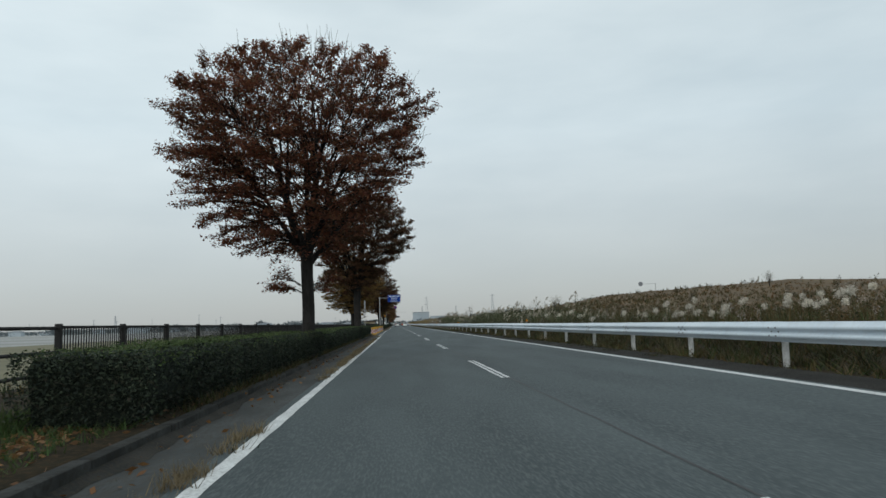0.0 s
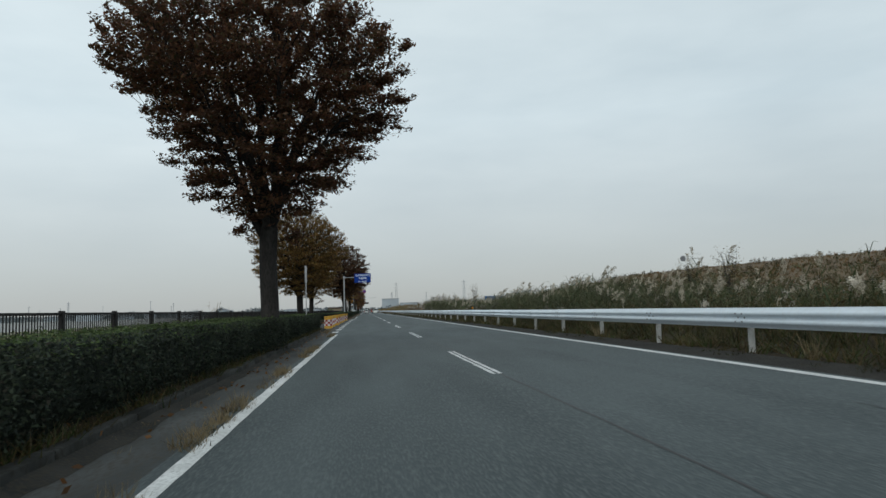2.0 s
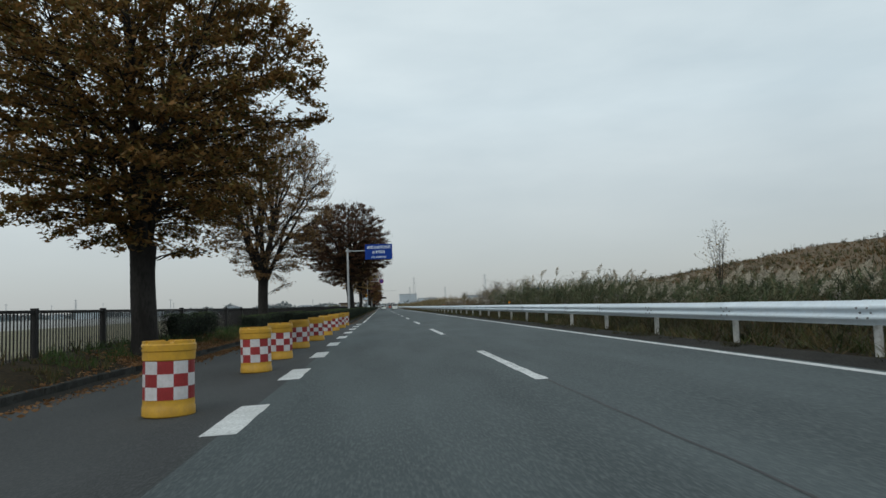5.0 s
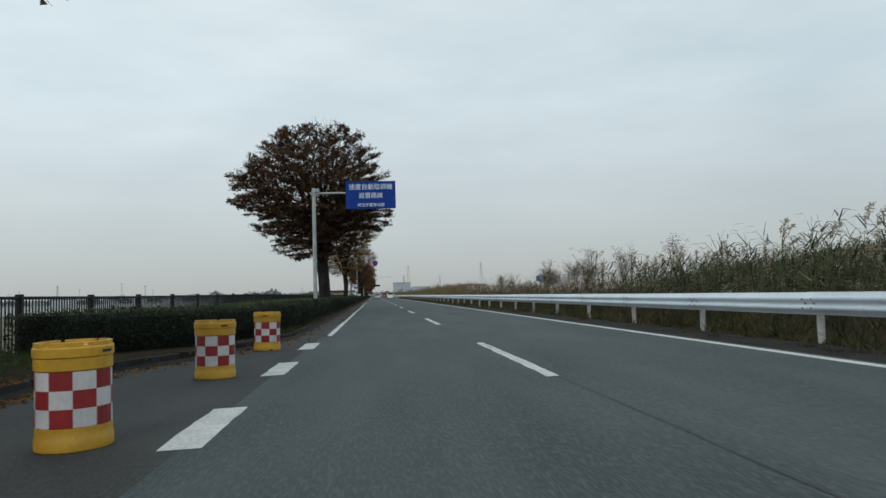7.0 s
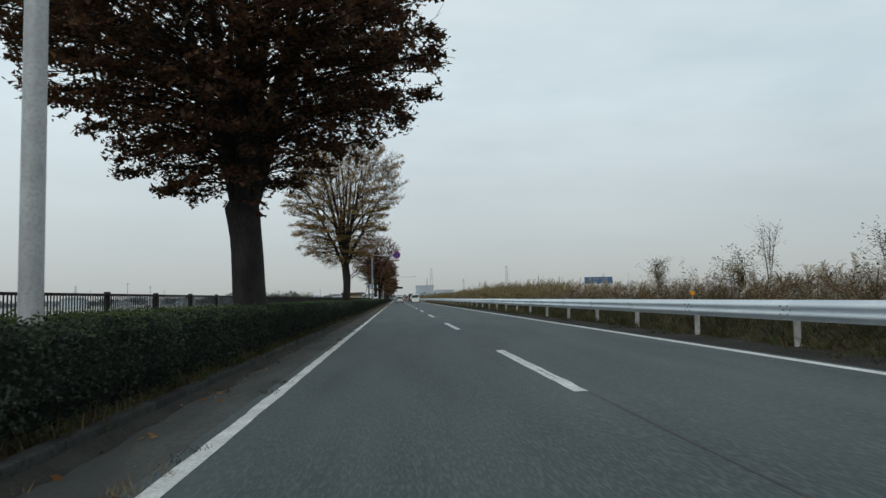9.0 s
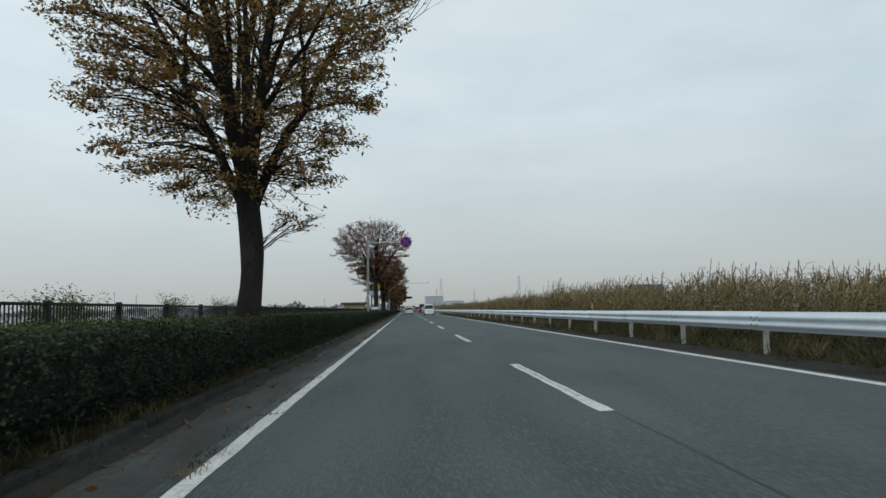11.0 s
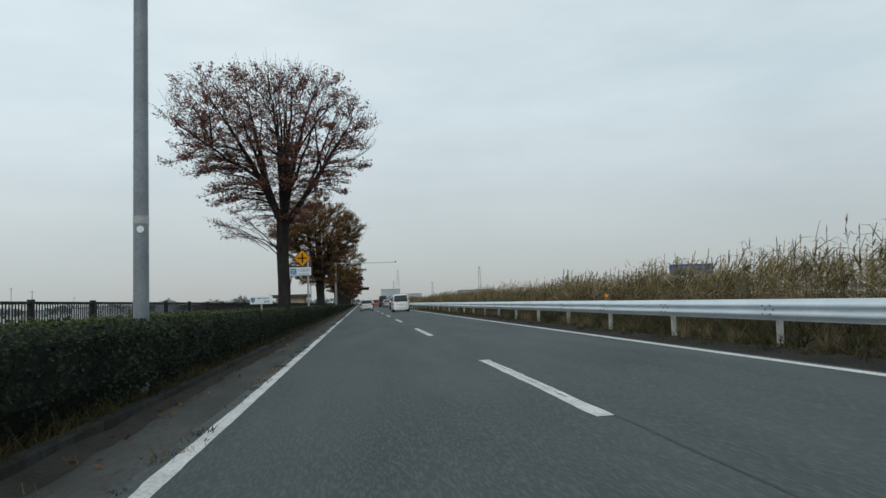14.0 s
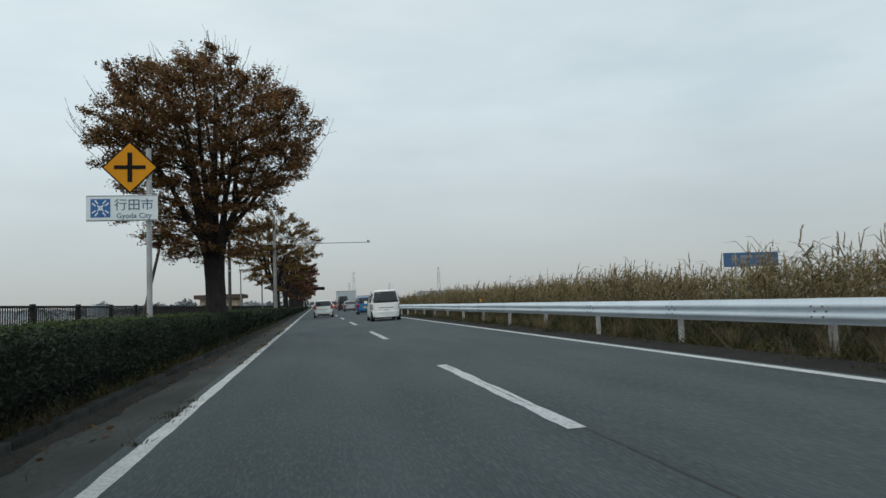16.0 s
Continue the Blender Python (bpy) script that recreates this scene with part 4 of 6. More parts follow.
OLIVE = [(0.146, 0.105, 0.038), (0.273, 0.176, 0.062), (0.392, 0.240, 0.085), (0.178, 0.111, 0.047), (0.501, 0.320, 0.125)]
SPARSE = [(0.176, 0.114, 0.048), (0.263, 0.157, 0.067), (0.140, 0.079, 0.041), (0.333, 0.200, 0.090), (0.123, 0.100, 0.041)]
ROSE = [(0.176, 0.072, 0.061), (0.254, 0.100, 0.081), (0.137, 0.072, 0.057), (0.293, 0.134, 0.081), (0.195, 0.090, 0.081)]
RUST = [(0.149, 0.071, 0.034), (0.223, 0.110, 0.047), (0.298, 0.155, 0.062), (0.106, 0.067, 0.034), (0.186, 0.132, 0.049)]
tree(-2.8, 25.7, "broad zelkova tree with red-brown autumn leaves and bare tip twigs", RED,
     ((3.3, 1.5, 0.8), (3.9, 3.2, 1.6), (4.9, 3.7, 2.8), (5.9, 4.1, 3.6), (6.9, 4.7, 3.8), (8.2, 4.9, 4.2), (9.1, 4.0, 3.5), (9.9, 2.2, 2.8), (10.5, 0.8, 0.8)),
     0.212, 3.5, 520, 11, leaders=19, limbs=6, sprays=((2.1, 178, 1.35, 0.35), (2.3, 190, 1.2, 0.5), (2.3, 15, 0.95, 0.45), (2.2, 60, 0.8, 0.3)), wands=200, leaf=0.052)
tree(-2.75, 55.5, "dense zelkova tree with dull dark brown leaves and thick trunk", DARK,
     ((3.5, 0.9, 0.5), (4.5, 2.1, 2.1), (5.6, 2.9, 2.9), (6.8, 3.5, 4.0), (7.9, 4.5, 4.1), (9.0, 4.7, 3.8), (9.8, 4.0, 3.5), (10.25, 3.3, 3.1), (10.55, 2.0, 2.1)),
     0.275, 3.6, 520, 12, leaders=24, limbs=7, sprays=((3.1, 10, 0.9, 0.35),), wands=60, leaf=0.064, inner=0.6, rhombic=True)
tree(-5.6, 98.0, "zelkova tree with brown and yellow leaves beside the lay-by", AMBER,
     ((2.7, 1.4, 1.2), (3.4, 2.9, 2.7), (4.6, 3.8, 3.5), (6.2, 4.3, 4.0), (7.5, 4.2, 3.9), (8.6, 3.6, 3.3), (9.6, 2.5, 2.3), (10.3, 1.0, 1.0)),
     0.30, 2.7, 350, 13, leaders=20, limbs=6, sprays=((2.3, 5, 1.4, 0.2),), leaf=0.066, inner=0.5)
tree(-6.05, 117.8, "half-bare zelkova tree with upright twigs and thin yellow leaves", SPARSE,
     ((2.5, 0.3, 1.2), (3.4, 1.6, 2.3), (4.6, 2.7, 3.0), (6.0, 3.4, 3.4), (7.6, 3.6, 3.7), (9.3, 2.9, 3.4), (10.2, 1.5, 2.6), (10.5, 0.8, 1.0)),
     0.27, 2.8, 210, 14, leaders=32, limbs=7, sprays=((1.7, 0, 1.6, 0.55),), bare=0.35, wands=260, leaf=0.056, inner=0.6)
tree(-3.25, 159.3, "wide dense zelkova tree with dark red-brown leaves beside the blue sign", DARK,
     ((3.4, 2.0, 0.5), (4.3, 3.5, 2.0), (5.3, 4.5, 3.5), (6.3, 5.1, 4.8), (7.6, 5.8, 4.7), (9.3, 6.2, 4.0), (10.7, 4.8, 3.5), (11.9, 3.4, 2.6), (12.7, 1.2, 0.9)),
     0.40, 3.3, 265, 15, leaders=24, limbs=7, leaf=0.076, inner=0.32, lean=(-0.25, 0.0))
tree(-3.23, 187.7, "upright zelkova tree with yellow and olive leaves and a knotty trunk", OLIVE,
     ((3.2, 1.0, 1.3), (4.05, 2.6, 2.05), (5.1, 3.1, 2.5), (6.3, 3.3, 3.1), (7.3, 3.5, 3.6), (8.6, 3.9, 3.9), (9.9, 3.6, 3.7), (10.6, 2.7, 3.0), (11.0, 1.4, 1.7)),
     0.25, 3.3, 310, 16, leaders=30, limbs=7, sprays=((2.2, 5, 1.5, 0.65), (2.25, 20, 1.1, 1.0)), bare=0.4, wands=190, leaf=0.05, inner=0.5, lean=(0.12, 0.0), knots=0.05, bend=0.13, rhombic=True)
tree(-2.97, 247.3, "vase-shaped zelkova tree with thinning reddish leaves", ROSE,
     ((4.3, 1.6, 0.8), (5.3, 2.7, 2.2), (6.2, 3.5, 3.0), (7.3, 4.4, 3.35), (8.5, 4.6, 3.4), (9.4, 4.0, 3.0), (10.0, 2.9, 2.5), (10.3, 1.6, 1.6)),
     0.25, 4.3, 220, 17, leaders=28, limbs=6, sprays=((2.9, 178, 2.9, 0.6), (3.2, 185, 2.2, 0.4), (3.0, 176, 2.4, 0.95)), bare=0.35, wands=230, leaf=0.052, inner=0.5)
tree(-2.95, 272.4, "round zelkova tree with rusty orange leaves behind the city sign", RUST,
     ((2.65, 1.6, 1.4), (3.7, 2.5, 1.6), (4.7, 2.6, 2.2), (5.6, 3.3, 3.1), (6.6, 3.9, 3.5), (7.6, 3.6, 2.9), (8.1, 2.7, 2.1), (8.8, 1.7, 1.2), (9.2, 0.7, 0.5)),
     0.32, 2.6, 700, 18, leaders=20, limbs=6, sprays=((2.9, 178, 2.2, 0.25),), wands=120, leaf=0.052, inner=0.45)
tree(-3.0, 309.0, "zelkova tree with yellow-brown leaves in the long row", AMBER,
     ((2.6, 1.2, 1.2), (3.6, 2.8, 2.6), (5.5, 3.8, 3.6), (7.0, 3.6, 3.4), (8.4, 2.4, 2.2), (9.2, 0.9, 0.9)), 0.3, 2.8, 300, 19, leaders=14, leaf=0.085, coarse=1.8)
ROUND = ((2.4, 1.2, 1.2), (3.4, 2.7, 2.5), (5.5, 3.5, 3.5), (7.0, 3.4, 3.3), (8.3, 2.3, 2.2), (9.2, 0.8, 0.8))
row = [tree(-3.0, 327.0, "brown zelkova tree in the distant row", DARK, ROUND, 0.28, 2.6, 260, 31, leaders=10, leaf=0.15, coarse=3.2, wands=12),
       tree(-3.0, 345.0, "rust-brown zelkova tree in the distant row", RED, ROUND, 0.28, 2.6, 240, 32, leaders=10, leaf=0.15, coarse=3.2, wands=12)]
for k in range(8):
    copy_thing(row[k % 2], pose(-3.0, 361 + 17 * k, 0, 0, 0, 70 * k))


# ------------------------------------------------------------------ reeds, pampas grass and weeds beyond the guardrail
def reed_mass(y0, y1, x0, x1, per_m, height, rng, spread=1.0, plume=0.36, fade=0.0, fluffy=True):
    """Stalks with arching leaves (one mesh) and nodding plumes (another). height: function of y."""
    n = int((y1 - y0) * per_m)
    y = rng.uniform(y0, y1, n)
    x = rng.uniform(x0, x1, n)
    if fade:
        keep = rng.random(n) < np.clip((y1 - y) / fade, 0.2, 1)
        x, y = x[keep], y[keep]
        n = len(x)
    clump = np.array([noise.noise((a * 0.5, b * 0.35, 4.0)) + 0.6 * noise.noise((a * 0.2, b * 0.11, 9.0)) for a, b in zip(x, y)])
    tall = rng.random(n) < 0.035
    h = np.array([height(b) for b in y]) * (0.74 + 0.24 * rng.random(n) ** 2 + 0.26 * clump + 0.08 * tall)
    g = np.array([ground_z(a, b) for a, b in zip(x, y)])
    base = np.stack([x, y, g - 0.05], 1)
    top = base + np.stack([rng.normal(0.05, 0.14, n) * h * 0.5, rng.normal(0.06, 0.14, n) * h * 0.5, np.maximum(h - g, 0.5)], 1)
    stalk = blades(base, top, unit_dirs(rng, n), np.full(n, 0.012 * spread), steps=1)
    sets = [stalk]
    for count, lo, hi, steps, rise in ((2, 0.1, 0.5, 1, 0.1), (3, 0.4, 0.85, 2, 0.15), (3, 0.6, 0.97, 2, 0.3)):
        k = np.repeat(np.arange(n), count)
        t = rng.uniform(lo, hi, len(k))[:, None]
        b = base[k] * (1 - t) + top[k] * t
        d = unit_dirs(rng, len(k))
        ln = rng.uniform(0.3, 0.75, len(k))[:, None]
        tip = b + d * ln * (0.85 - 0.5 * rise) + np.array([0, 0, 1]) * ln * (rise + rng.uniform(-0.35, 0.35, len(k)))[:, None]
        side = np.cross(d, [0, 0, 1.0]) * 0.7 + np.array([0, 0, 0.5])
        sets.append(blades(b, tip, side, rng.uniform(0.012, 0.026, len(k)) * spread * (1 - 0.4 * rise), np.array([0, 0, 1]) * ln * 0.24, steps))
    has = (rng.random(n) < plume) | tall
    kk = np.repeat(np.nonzero(has)[0], 64 if fluffy else 22)
    size = rng.uniform(0.6, 1.3, n)[kk][:, None] * (1.3 if fluffy else 1.0 + 0.3 * (spread > 2))
    t = rng.uniform(0, 1, len(kk))[:, None]
    lean = (unit_dirs(rng, n) * 0.35 + np.array([0.45, 0.3, 0]))[kk]
    if fluffy:      # soft one-sided tassels
        c = top[kk] + size * (t * np.array([0, 0, 0.3]) + t ** 2 * lean * 0.3 - np.array([0, 0, 0.08]) * t ** 3 - np.array([0, 0, 0.06]))
        girth = np.sin(np.pi * np.clip(0.12 + 0.8 * t, 0, 1))
        c = c + size * (rng.normal(0, 0.025, (len(kk), 3)) * girth + lean * rng.uniform(0, 0.08, len(kk))[:, None] * girth)
        off = size * (lean * rng.uniform(0.0, 0.06, len(kk))[:, None] + rng.normal(0, 0.026, (len(kk), 3)) + np.array([0, 0, 1]) * rng.uniform(-0.02, 0.04, len(kk))[:, None])
    else:           # thin dry spikes
        c = top[kk] + size * (t * np.array([0, 0, 0.34]) + t ** 2 * lean * 0.12 - np.array([0, 0, 0.1]))
        off = size * (lean * rng.uniform(0.0, 0.05, len(kk))[:, None] + rng.normal(0, 0.024, (len(kk), 3)) * (1.15 - t) + np.array([0, 0, 1]) * rng.uniform(0.02, 0.12, len(kk))[:, None])
    wide = np.cross(off, unit_dirs(rng, len(kk)))
    wide *= ((0.013 if fluffy else 0.011) * min(spread, 1.6) * size) / (np.linalg.norm(wide, axis=1)[:, None] + 1e-6)
    v = np.stack([c - wide, c + wide, c + off], 1).reshape(-1, 3)
    plumes = v, np.arange(3 * len(kk)).reshape(-1, 3)
    return join(*sets), plumes


def tufts(y0, y1, x0, x1, per_m, h0, h1, rng, blades_each=14, width=0.008, splay=0.45, steps=1):
    n = int((y1 - y0) * per_m)
    y, x = rng.uniform(y0, y1, n), rng.uniform(x0, x1, n)
    g = np.array([ground_z(a, b) for a, b in zip(x, y)])
    k = np.repeat(np.arange(n), blades_each)
    h = rng.uniform(h0, h1, n)[k] * rng.uniform(0.5, 1.1, len(k))
    base = np.stack([x, y, g - 0.02], 1)[k] + rng.normal(0, 0.05, (len(k), 3)) * np.array([1, 1, 0])
    d = unit_dirs(rng, len(k)) * rng.uniform(0.1, splay, len(k))[:, None]
    tip = base + (d + np.array([0, 0, 1])) * h[:, None]
    return blades(base, tip, unit_dirs(rng, len(k)), np.full(len(k), width), np.array([0, 0, 1]) * (h * 0.1)[:, None], steps)


def clumps(y0, y1, x0, x1, per_m, h0, h1, rng, each=5, **k):
    """Tufts gathered in groups, with bare stretches between."""
    sets = []
    for _ in range(int((y1 - y0) * per_m)):
        c = rng.uniform(y0, y1)
        if noise.noise((c * 0.23, 5.5, 1.0)) > -0.12:
            r = rng.uniform(0.08, 0.4)
            sets.append(tufts(c - r, c + r, x0, x1, each / (2 * r) + 0.01, h0, h1, rng, **k))
    return join(*sets)


def stuff(name, vf, material, label, category):
    ob = part(name, quick(name, *vf), material, None, label)
    return tagged(ob, category=category, kind="stuff")


rng = np.random.default_rng(77)
H_GREEN = lambda y: float(np.interp(y, (10, 30, 45, 56, 60, 65, 72, 82, 92, 104, 111, 122, 131, 139, 143), (1.1, 1.2, 1.4, 1.55, 1.9, 2.35, 2.25, 1.95, 1.65, 1.55, 2.1, 2.3, 2.2, 2.2, 1.6)))
H_TAN = lambda y: float(np.interp(y, (140, 178, 193, 206, 236, 252, 520), (1.5, 1.65, 2.0, 2.3, 2.15, 1.9, 1.8)))
a0, p0 = reed_mass(30, 58, 9.0, 13.5, 26, H_GREEN, rng, plume=0.025)
b0, q0 = reed_mass(43, 57, 10.6, 12.8, 2.4, lambda y: 2.6, rng, plume=0.3)
a1, p1 = reed_mass(57, 143, 8.6, 12.5, 44, H_GREEN, rng, fade=8, plume=0.08)
a2, p2 = reed_mass(57, 142, 12.5, 15.5, 12, lambda y: H_GREEN(y) + 0.1, rng, plume=0.12)
stuff("reed_bed", join(a0, b0, a1, a2), M["reed_green"], "dense green-brown reeds crowding behind the guardrail", "reeds")
stuff("reed_plumes", join(p0, q0, p1, p2), M["plume"], "grey feathery plumes nodding above the green reeds", "reeds")
a1, p1 = reed_mass(178, 300, 8.6, 12.5, 42, H_TAN, rng, plume=0.34, fluffy=False)
a2, p2 = reed_mass(300, 520, 8.8, 12.5, 9, H_TAN, rng, spread=2.6, plume=0.4, fluffy=False)
a3, p3 = reed_mass(178, 330, 12.5, 17, 8, H_TAN, rng, spread=1.4, fluffy=False)
stuff("reed_bed", join(a1, a2, a3), M["reed_tan"], "tall dry tan reed bed behind the guardrail", "reeds")
stuff("reed_plumes", join(p1, p2, p3), M["plume_tan"], "thin brownish plumes on the dry reeds", "reeds")
a1, p1 = reed_mass(140, 180, 8.8, 13.5, 30, lambda y: 1.45, rng, plume=0.1)
stuff("reed_bed", a1, M["rusty_reed"], "low rusty grass and reeds behind the guardrail", "reeds")
stuff("reed_plumes", p1, M["pampas"], "pale plumes over low rusty grass", "reeds")
# weeds at the foot of the rail, on the bank and under the reeds
low = [tufts(-5, 300, 7.05, 8.8, 9, 0.2, 0.5, rng, 10, 0.013, 1.6), tufts(-5, 300, 8.0, 10.5, 4, 0.5, 0.95, rng, 9, 0.016, 0.9),
       tufts(300, 500, 7.2, 10, 3, 0.3, 0.9, rng, 10, 0.03)]
stuff("weeds", join(*low), M["dark_weed"], "tangled green and brown weeds below the guardrail", "weeds")
stuff("tussocks", join(tufts(205, 300, 6.6, 7.15, 1.1, 0.3, 0.5, rng, 60, 0.006, 0.9), tufts(-5, 205, 6.75, 7.4, 0.16, 0.25, 0.5, rng, 44, 0.006, 1.1)), M["dry_grass"], "pale straw tussocks between the guardrail posts", "grass")
stuff("weeds", join(tufts(-5, 300, 6.55, 7.4, 9, 0.08, 0.3, rng, 12, 0.012, 1.7), tufts(-5, 300, 7.0, 8.4, 4, 0.25, 0.5, rng, 14, 0.01, 1.5)), M["weed"], "fresher green weeds and pale tufts at the rail posts", "weeds")
stuff("dry_grass", join(tufts(5, 60, 9.5, 16, 14, 0.35, 0.75, rng, 14, 0.011),
                        tufts(10, 180, 15, 45, 28, 0.12, 0.34, rng, 5, 0.034, 1.2)), M["levee_grass"], "dry rusty grass on the bank and the levee slope", "grass")
stuff("weeds", join(tufts(5, 60, 8.6, 15, 12, 0.35, 0.85, rng, 12, 0.014), tufts(10, 180, 14, 36, 16, 0.15, 0.45, rng, 7, 0.035, 1.2), tufts(8, 60, 8.4, 12, 9, 0.5, 1.05, rng, 12, 0.02, 0.9)), M["weed"], "green and brown weeds on the bank", "weeds")


def forbs(y0, y1, x0, x1, n, h0, h1, rng, heads=0.3, leaf=0.034):
    """Tall leafy weeds: a few stems each, leaves all the way up, some with pale seed heads."""
    y, x = rng.uniform(y0, y1, n), rng.uniform(x0, x1, n)
    g = np.array([ground_z(a, b) for a, b in zip(x, y)])
    h = rng.uniform(h0, h1, n) * np.array([0.8 + 0.5 * noise.noise((a * 0.4, b * 0.4, 2.0)) for a, b in zip(x, y)])
    k = np.repeat(np.arange(n), 4)
    base = np.stack([x, y, g - 0.03], 1)[k] + rng.normal(0, 0.1, (len(k), 3)) * np.array([1, 1, 0])
    top = base + np.stack([rng.normal(0, 0.16, len(k)) * h[k], rng.normal(0, 0.16, len(k)) * h[k], h[k] * rng.uniform(0.65, 1.08, len(k))], 1)
    side = unit_dirs(rng, len(k)) * 0.01
    stems = np.stack([base - side, base + side, top], 1).reshape(-1, 3), np.arange(3 * len(k)).reshape(-1, 3)
    q = np.repeat(np.arange(len(k)), 10)
    t = rng.uniform(0.12, 1.0, len(q))[:, None]
    c = base[q] * (1 - t) + top[q] * t + rng.normal(0, 0.075, (len(q), 3)) * (1.15 - 0.5 * t)
    lv, lf = leaf_tris(c, np.full(len(q), 1.15 * leaf), rng, 0.7)
    crowned = np.nonzero(rng.random(len(k)) < heads)[0]
    q = np.repeat(crowned, 24)
    c = top[q] + rng.normal(0, 1, (len(q), 3)) * np.array([0.045, 0.045, 0.075])
    return join(stems, (lv, lf)), leaf_tris(c, np.full(len(q), 0.021), rng, 1.0)


def pampas(y0, y1, x0, x1, n, rng):
    y, x = rng.uniform(y0, y1, n), rng.uniform(x0, x1, n)
    g = np.array([ground_z(a, b) for a, b in zip(x, y)])
    top = np.stack([x, y, g + rng.uniform(0.6, 1.15, n)], 1)
    k = np.repeat(np.arange(n), 420)
    size = rng.uniform(0.75, 1.25, n)[k][:, None]
    lean = (unit_dirs(rng, n) * 0.35 + np.array([0.5, 0.35, 0]))[k]
    t = rng.uniform(0, 1, len(k))[:, None]
    c = top[k] + size * (t * (np.array([0, 0, 0.2]) + lean * 0.32) - np.array([0, 0, 0.12]) * t ** 2)
    c += rng.normal(0, 1, (len(k), 3)) * size * (0.012 + 0.042 * np.sin(np.pi * np.clip(t, 0.05, 1) ** 0.8))
    return leaf_tris(c, np.full(len(k), 0.021), rng, 1.0)


stuff("pampas_plumes", join(pampas(12, 30, 9, 13, 34, rng), pampas(30, 60, 8.8, 12.5, 10, rng), pampas(150, 180, 9, 13, 18, rng)), M["pampas"],
      "fluffy white pampas plumes on the grassy bank", "pampas grass")
f1, g1 = forbs(8, 62, 8.3, 13, 560, 0.7, 1.35, rng, 0.05)
f2, g2 = forbs(14, 110, 13, 26, 620, 0.5, 1.1, rng, 0.05, 0.045)
f3, g3 = forbs(62, 143, 8.0, 9.2, 260, 0.6, 1.3, rng, 0.18)
f4, g4 = forbs(136, 180, 8.3, 13, 420, 0.9, 1.7, rng, 0.7)
f5, g5 = forbs(180, 300, 7.9, 9.0, 220, 0.4, 1.0, rng, 0.2)
f6, g6 = forbs(40, 180, 26, 45, 420, 0.4, 0.9, rng, 0.1, 0.06)
stuff("tall_weeds", join(f1, f2, f3, f4, f5, f6), M["forb"], "leafy green and brown weeds crowding the bank", "weeds")
stuff("seed_heads", join(g1, g2, g3, g4, g5, g6), M["seed_head"], "pale seed heads on the tall weeds", "weeds")
stuff("shoulder_weeds", join(clumps(-4, 300, 6.0, 6.5, 1.6, 0.03, 0.11, rng, each=4, blades_each=11, width=0.008, splay=1.8)), M["dark_weed"], "low dark weeds and soil on the asphalt edge below the guardrail", "weeds")
# dark weeds and soil clods that eat into the edge line
stuff("edge_weeds", join(clumps(-2, 72, -1.55, -1.4, 0.7, 0.02, 0.09, rng, each=4, blades_each=12, width=0.007, splay=1.8), clumps(132, 300, -1.53, -1.37, 0.9, 0.02, 0.08, rng, each=4, blades_each=12, width=0.008, splay=1.9)), M["dark_weed"], "low dark weeds creeping onto the white edge line", "weeds")
# tufts along the gutter and at the kerb
stuff("gutter_grass", join(clumps(-2, 72, -1.6, -1.41, 2.4, 0.05, 0.2, rng, blades_each=15, width=0.0048, splay=1.0), tufts(72, 80, -2.4, -1.9, 10, 0.05, 0.18, rng, 14, 0.004, 0.9), tufts(0, 78, -2.3, -2.0, 1.0, 0.04, 0.12, rng, 8, 0.004, 1.0),
                           clumps(132, 300, -1.55, -1.39, 0.5, 0.03, 0.13, rng, each=4, blades_each=13, width=0.0048, splay=1.1), tufts(132, 300, -2.35, -1.9, 2.0, 0.03, 0.1, rng, 10, 0.004, 1.0)), M["dry_grass"], "dry grass tufts growing out of the gutter", "grass")
stuff("kerb_weeds", join(tufts(11, 78, -2.75, -2.43, 14, 0.06, 0.24, rng, 9, 0.009, 1.3), tufts(84, 128, -6.2, -5.3, 6, 0.06, 0.25, rng, 12, 0.01, 0.8),
                         tufts(132, 300, -2.75, -2.43, 14, 0.06, 0.26, rng, 9, 0.009, 1.3), tufts(-4, 140, -9, -6.2, 7, 0.1, 0.4, rng, 7, 0.013, 0.8)), M["weed"],
      "green weeds along the kerb and below the fence", "weeds")


stuff("grass", join(tufts(-2, 11.5, -6.6, -4.0, 170, 0.1, 0.28, rng, 8, 0.012, 1.0), tufts(4, 11.5, -4.4, -2.9, 40, 0.05, 0.16, rng, 9, 0.009, 1.2), tufts(106, 113, -6.1, -5.4, 60, 0.05, 0.16, rng, 10, 0.008, 1.2), tufts(94, 113, -6.6, -5.6, 14, 0.1, 0.3, rng, 10, 0.009, 1.0), tufts(121, 126, -6.3, -5.2, 40, 0.06, 0.2, rng, 10, 0.008, 1.1)), M["turf"],
      "short green grass on the verge before the fence", "grass")


def litter(y0, y1, fx, n, rng):
    y = rng.uniform(y0, y1, n)
    x = np.array([fx(b) for b in y]) + np.abs(rng.normal(0, 0.28, n)) * rng.choice([1, -1], n, p=[0.6, 0.4])
    z = np.array([max(ground_z(a, b), CROSS * a if a > kerb_x(b) else 0.03) for a, b in zip(x, y)])
    return leaf_quads(np.stack([x, y, z + 0.02], 1), np.full(n, 0.045), rng, 0.3)


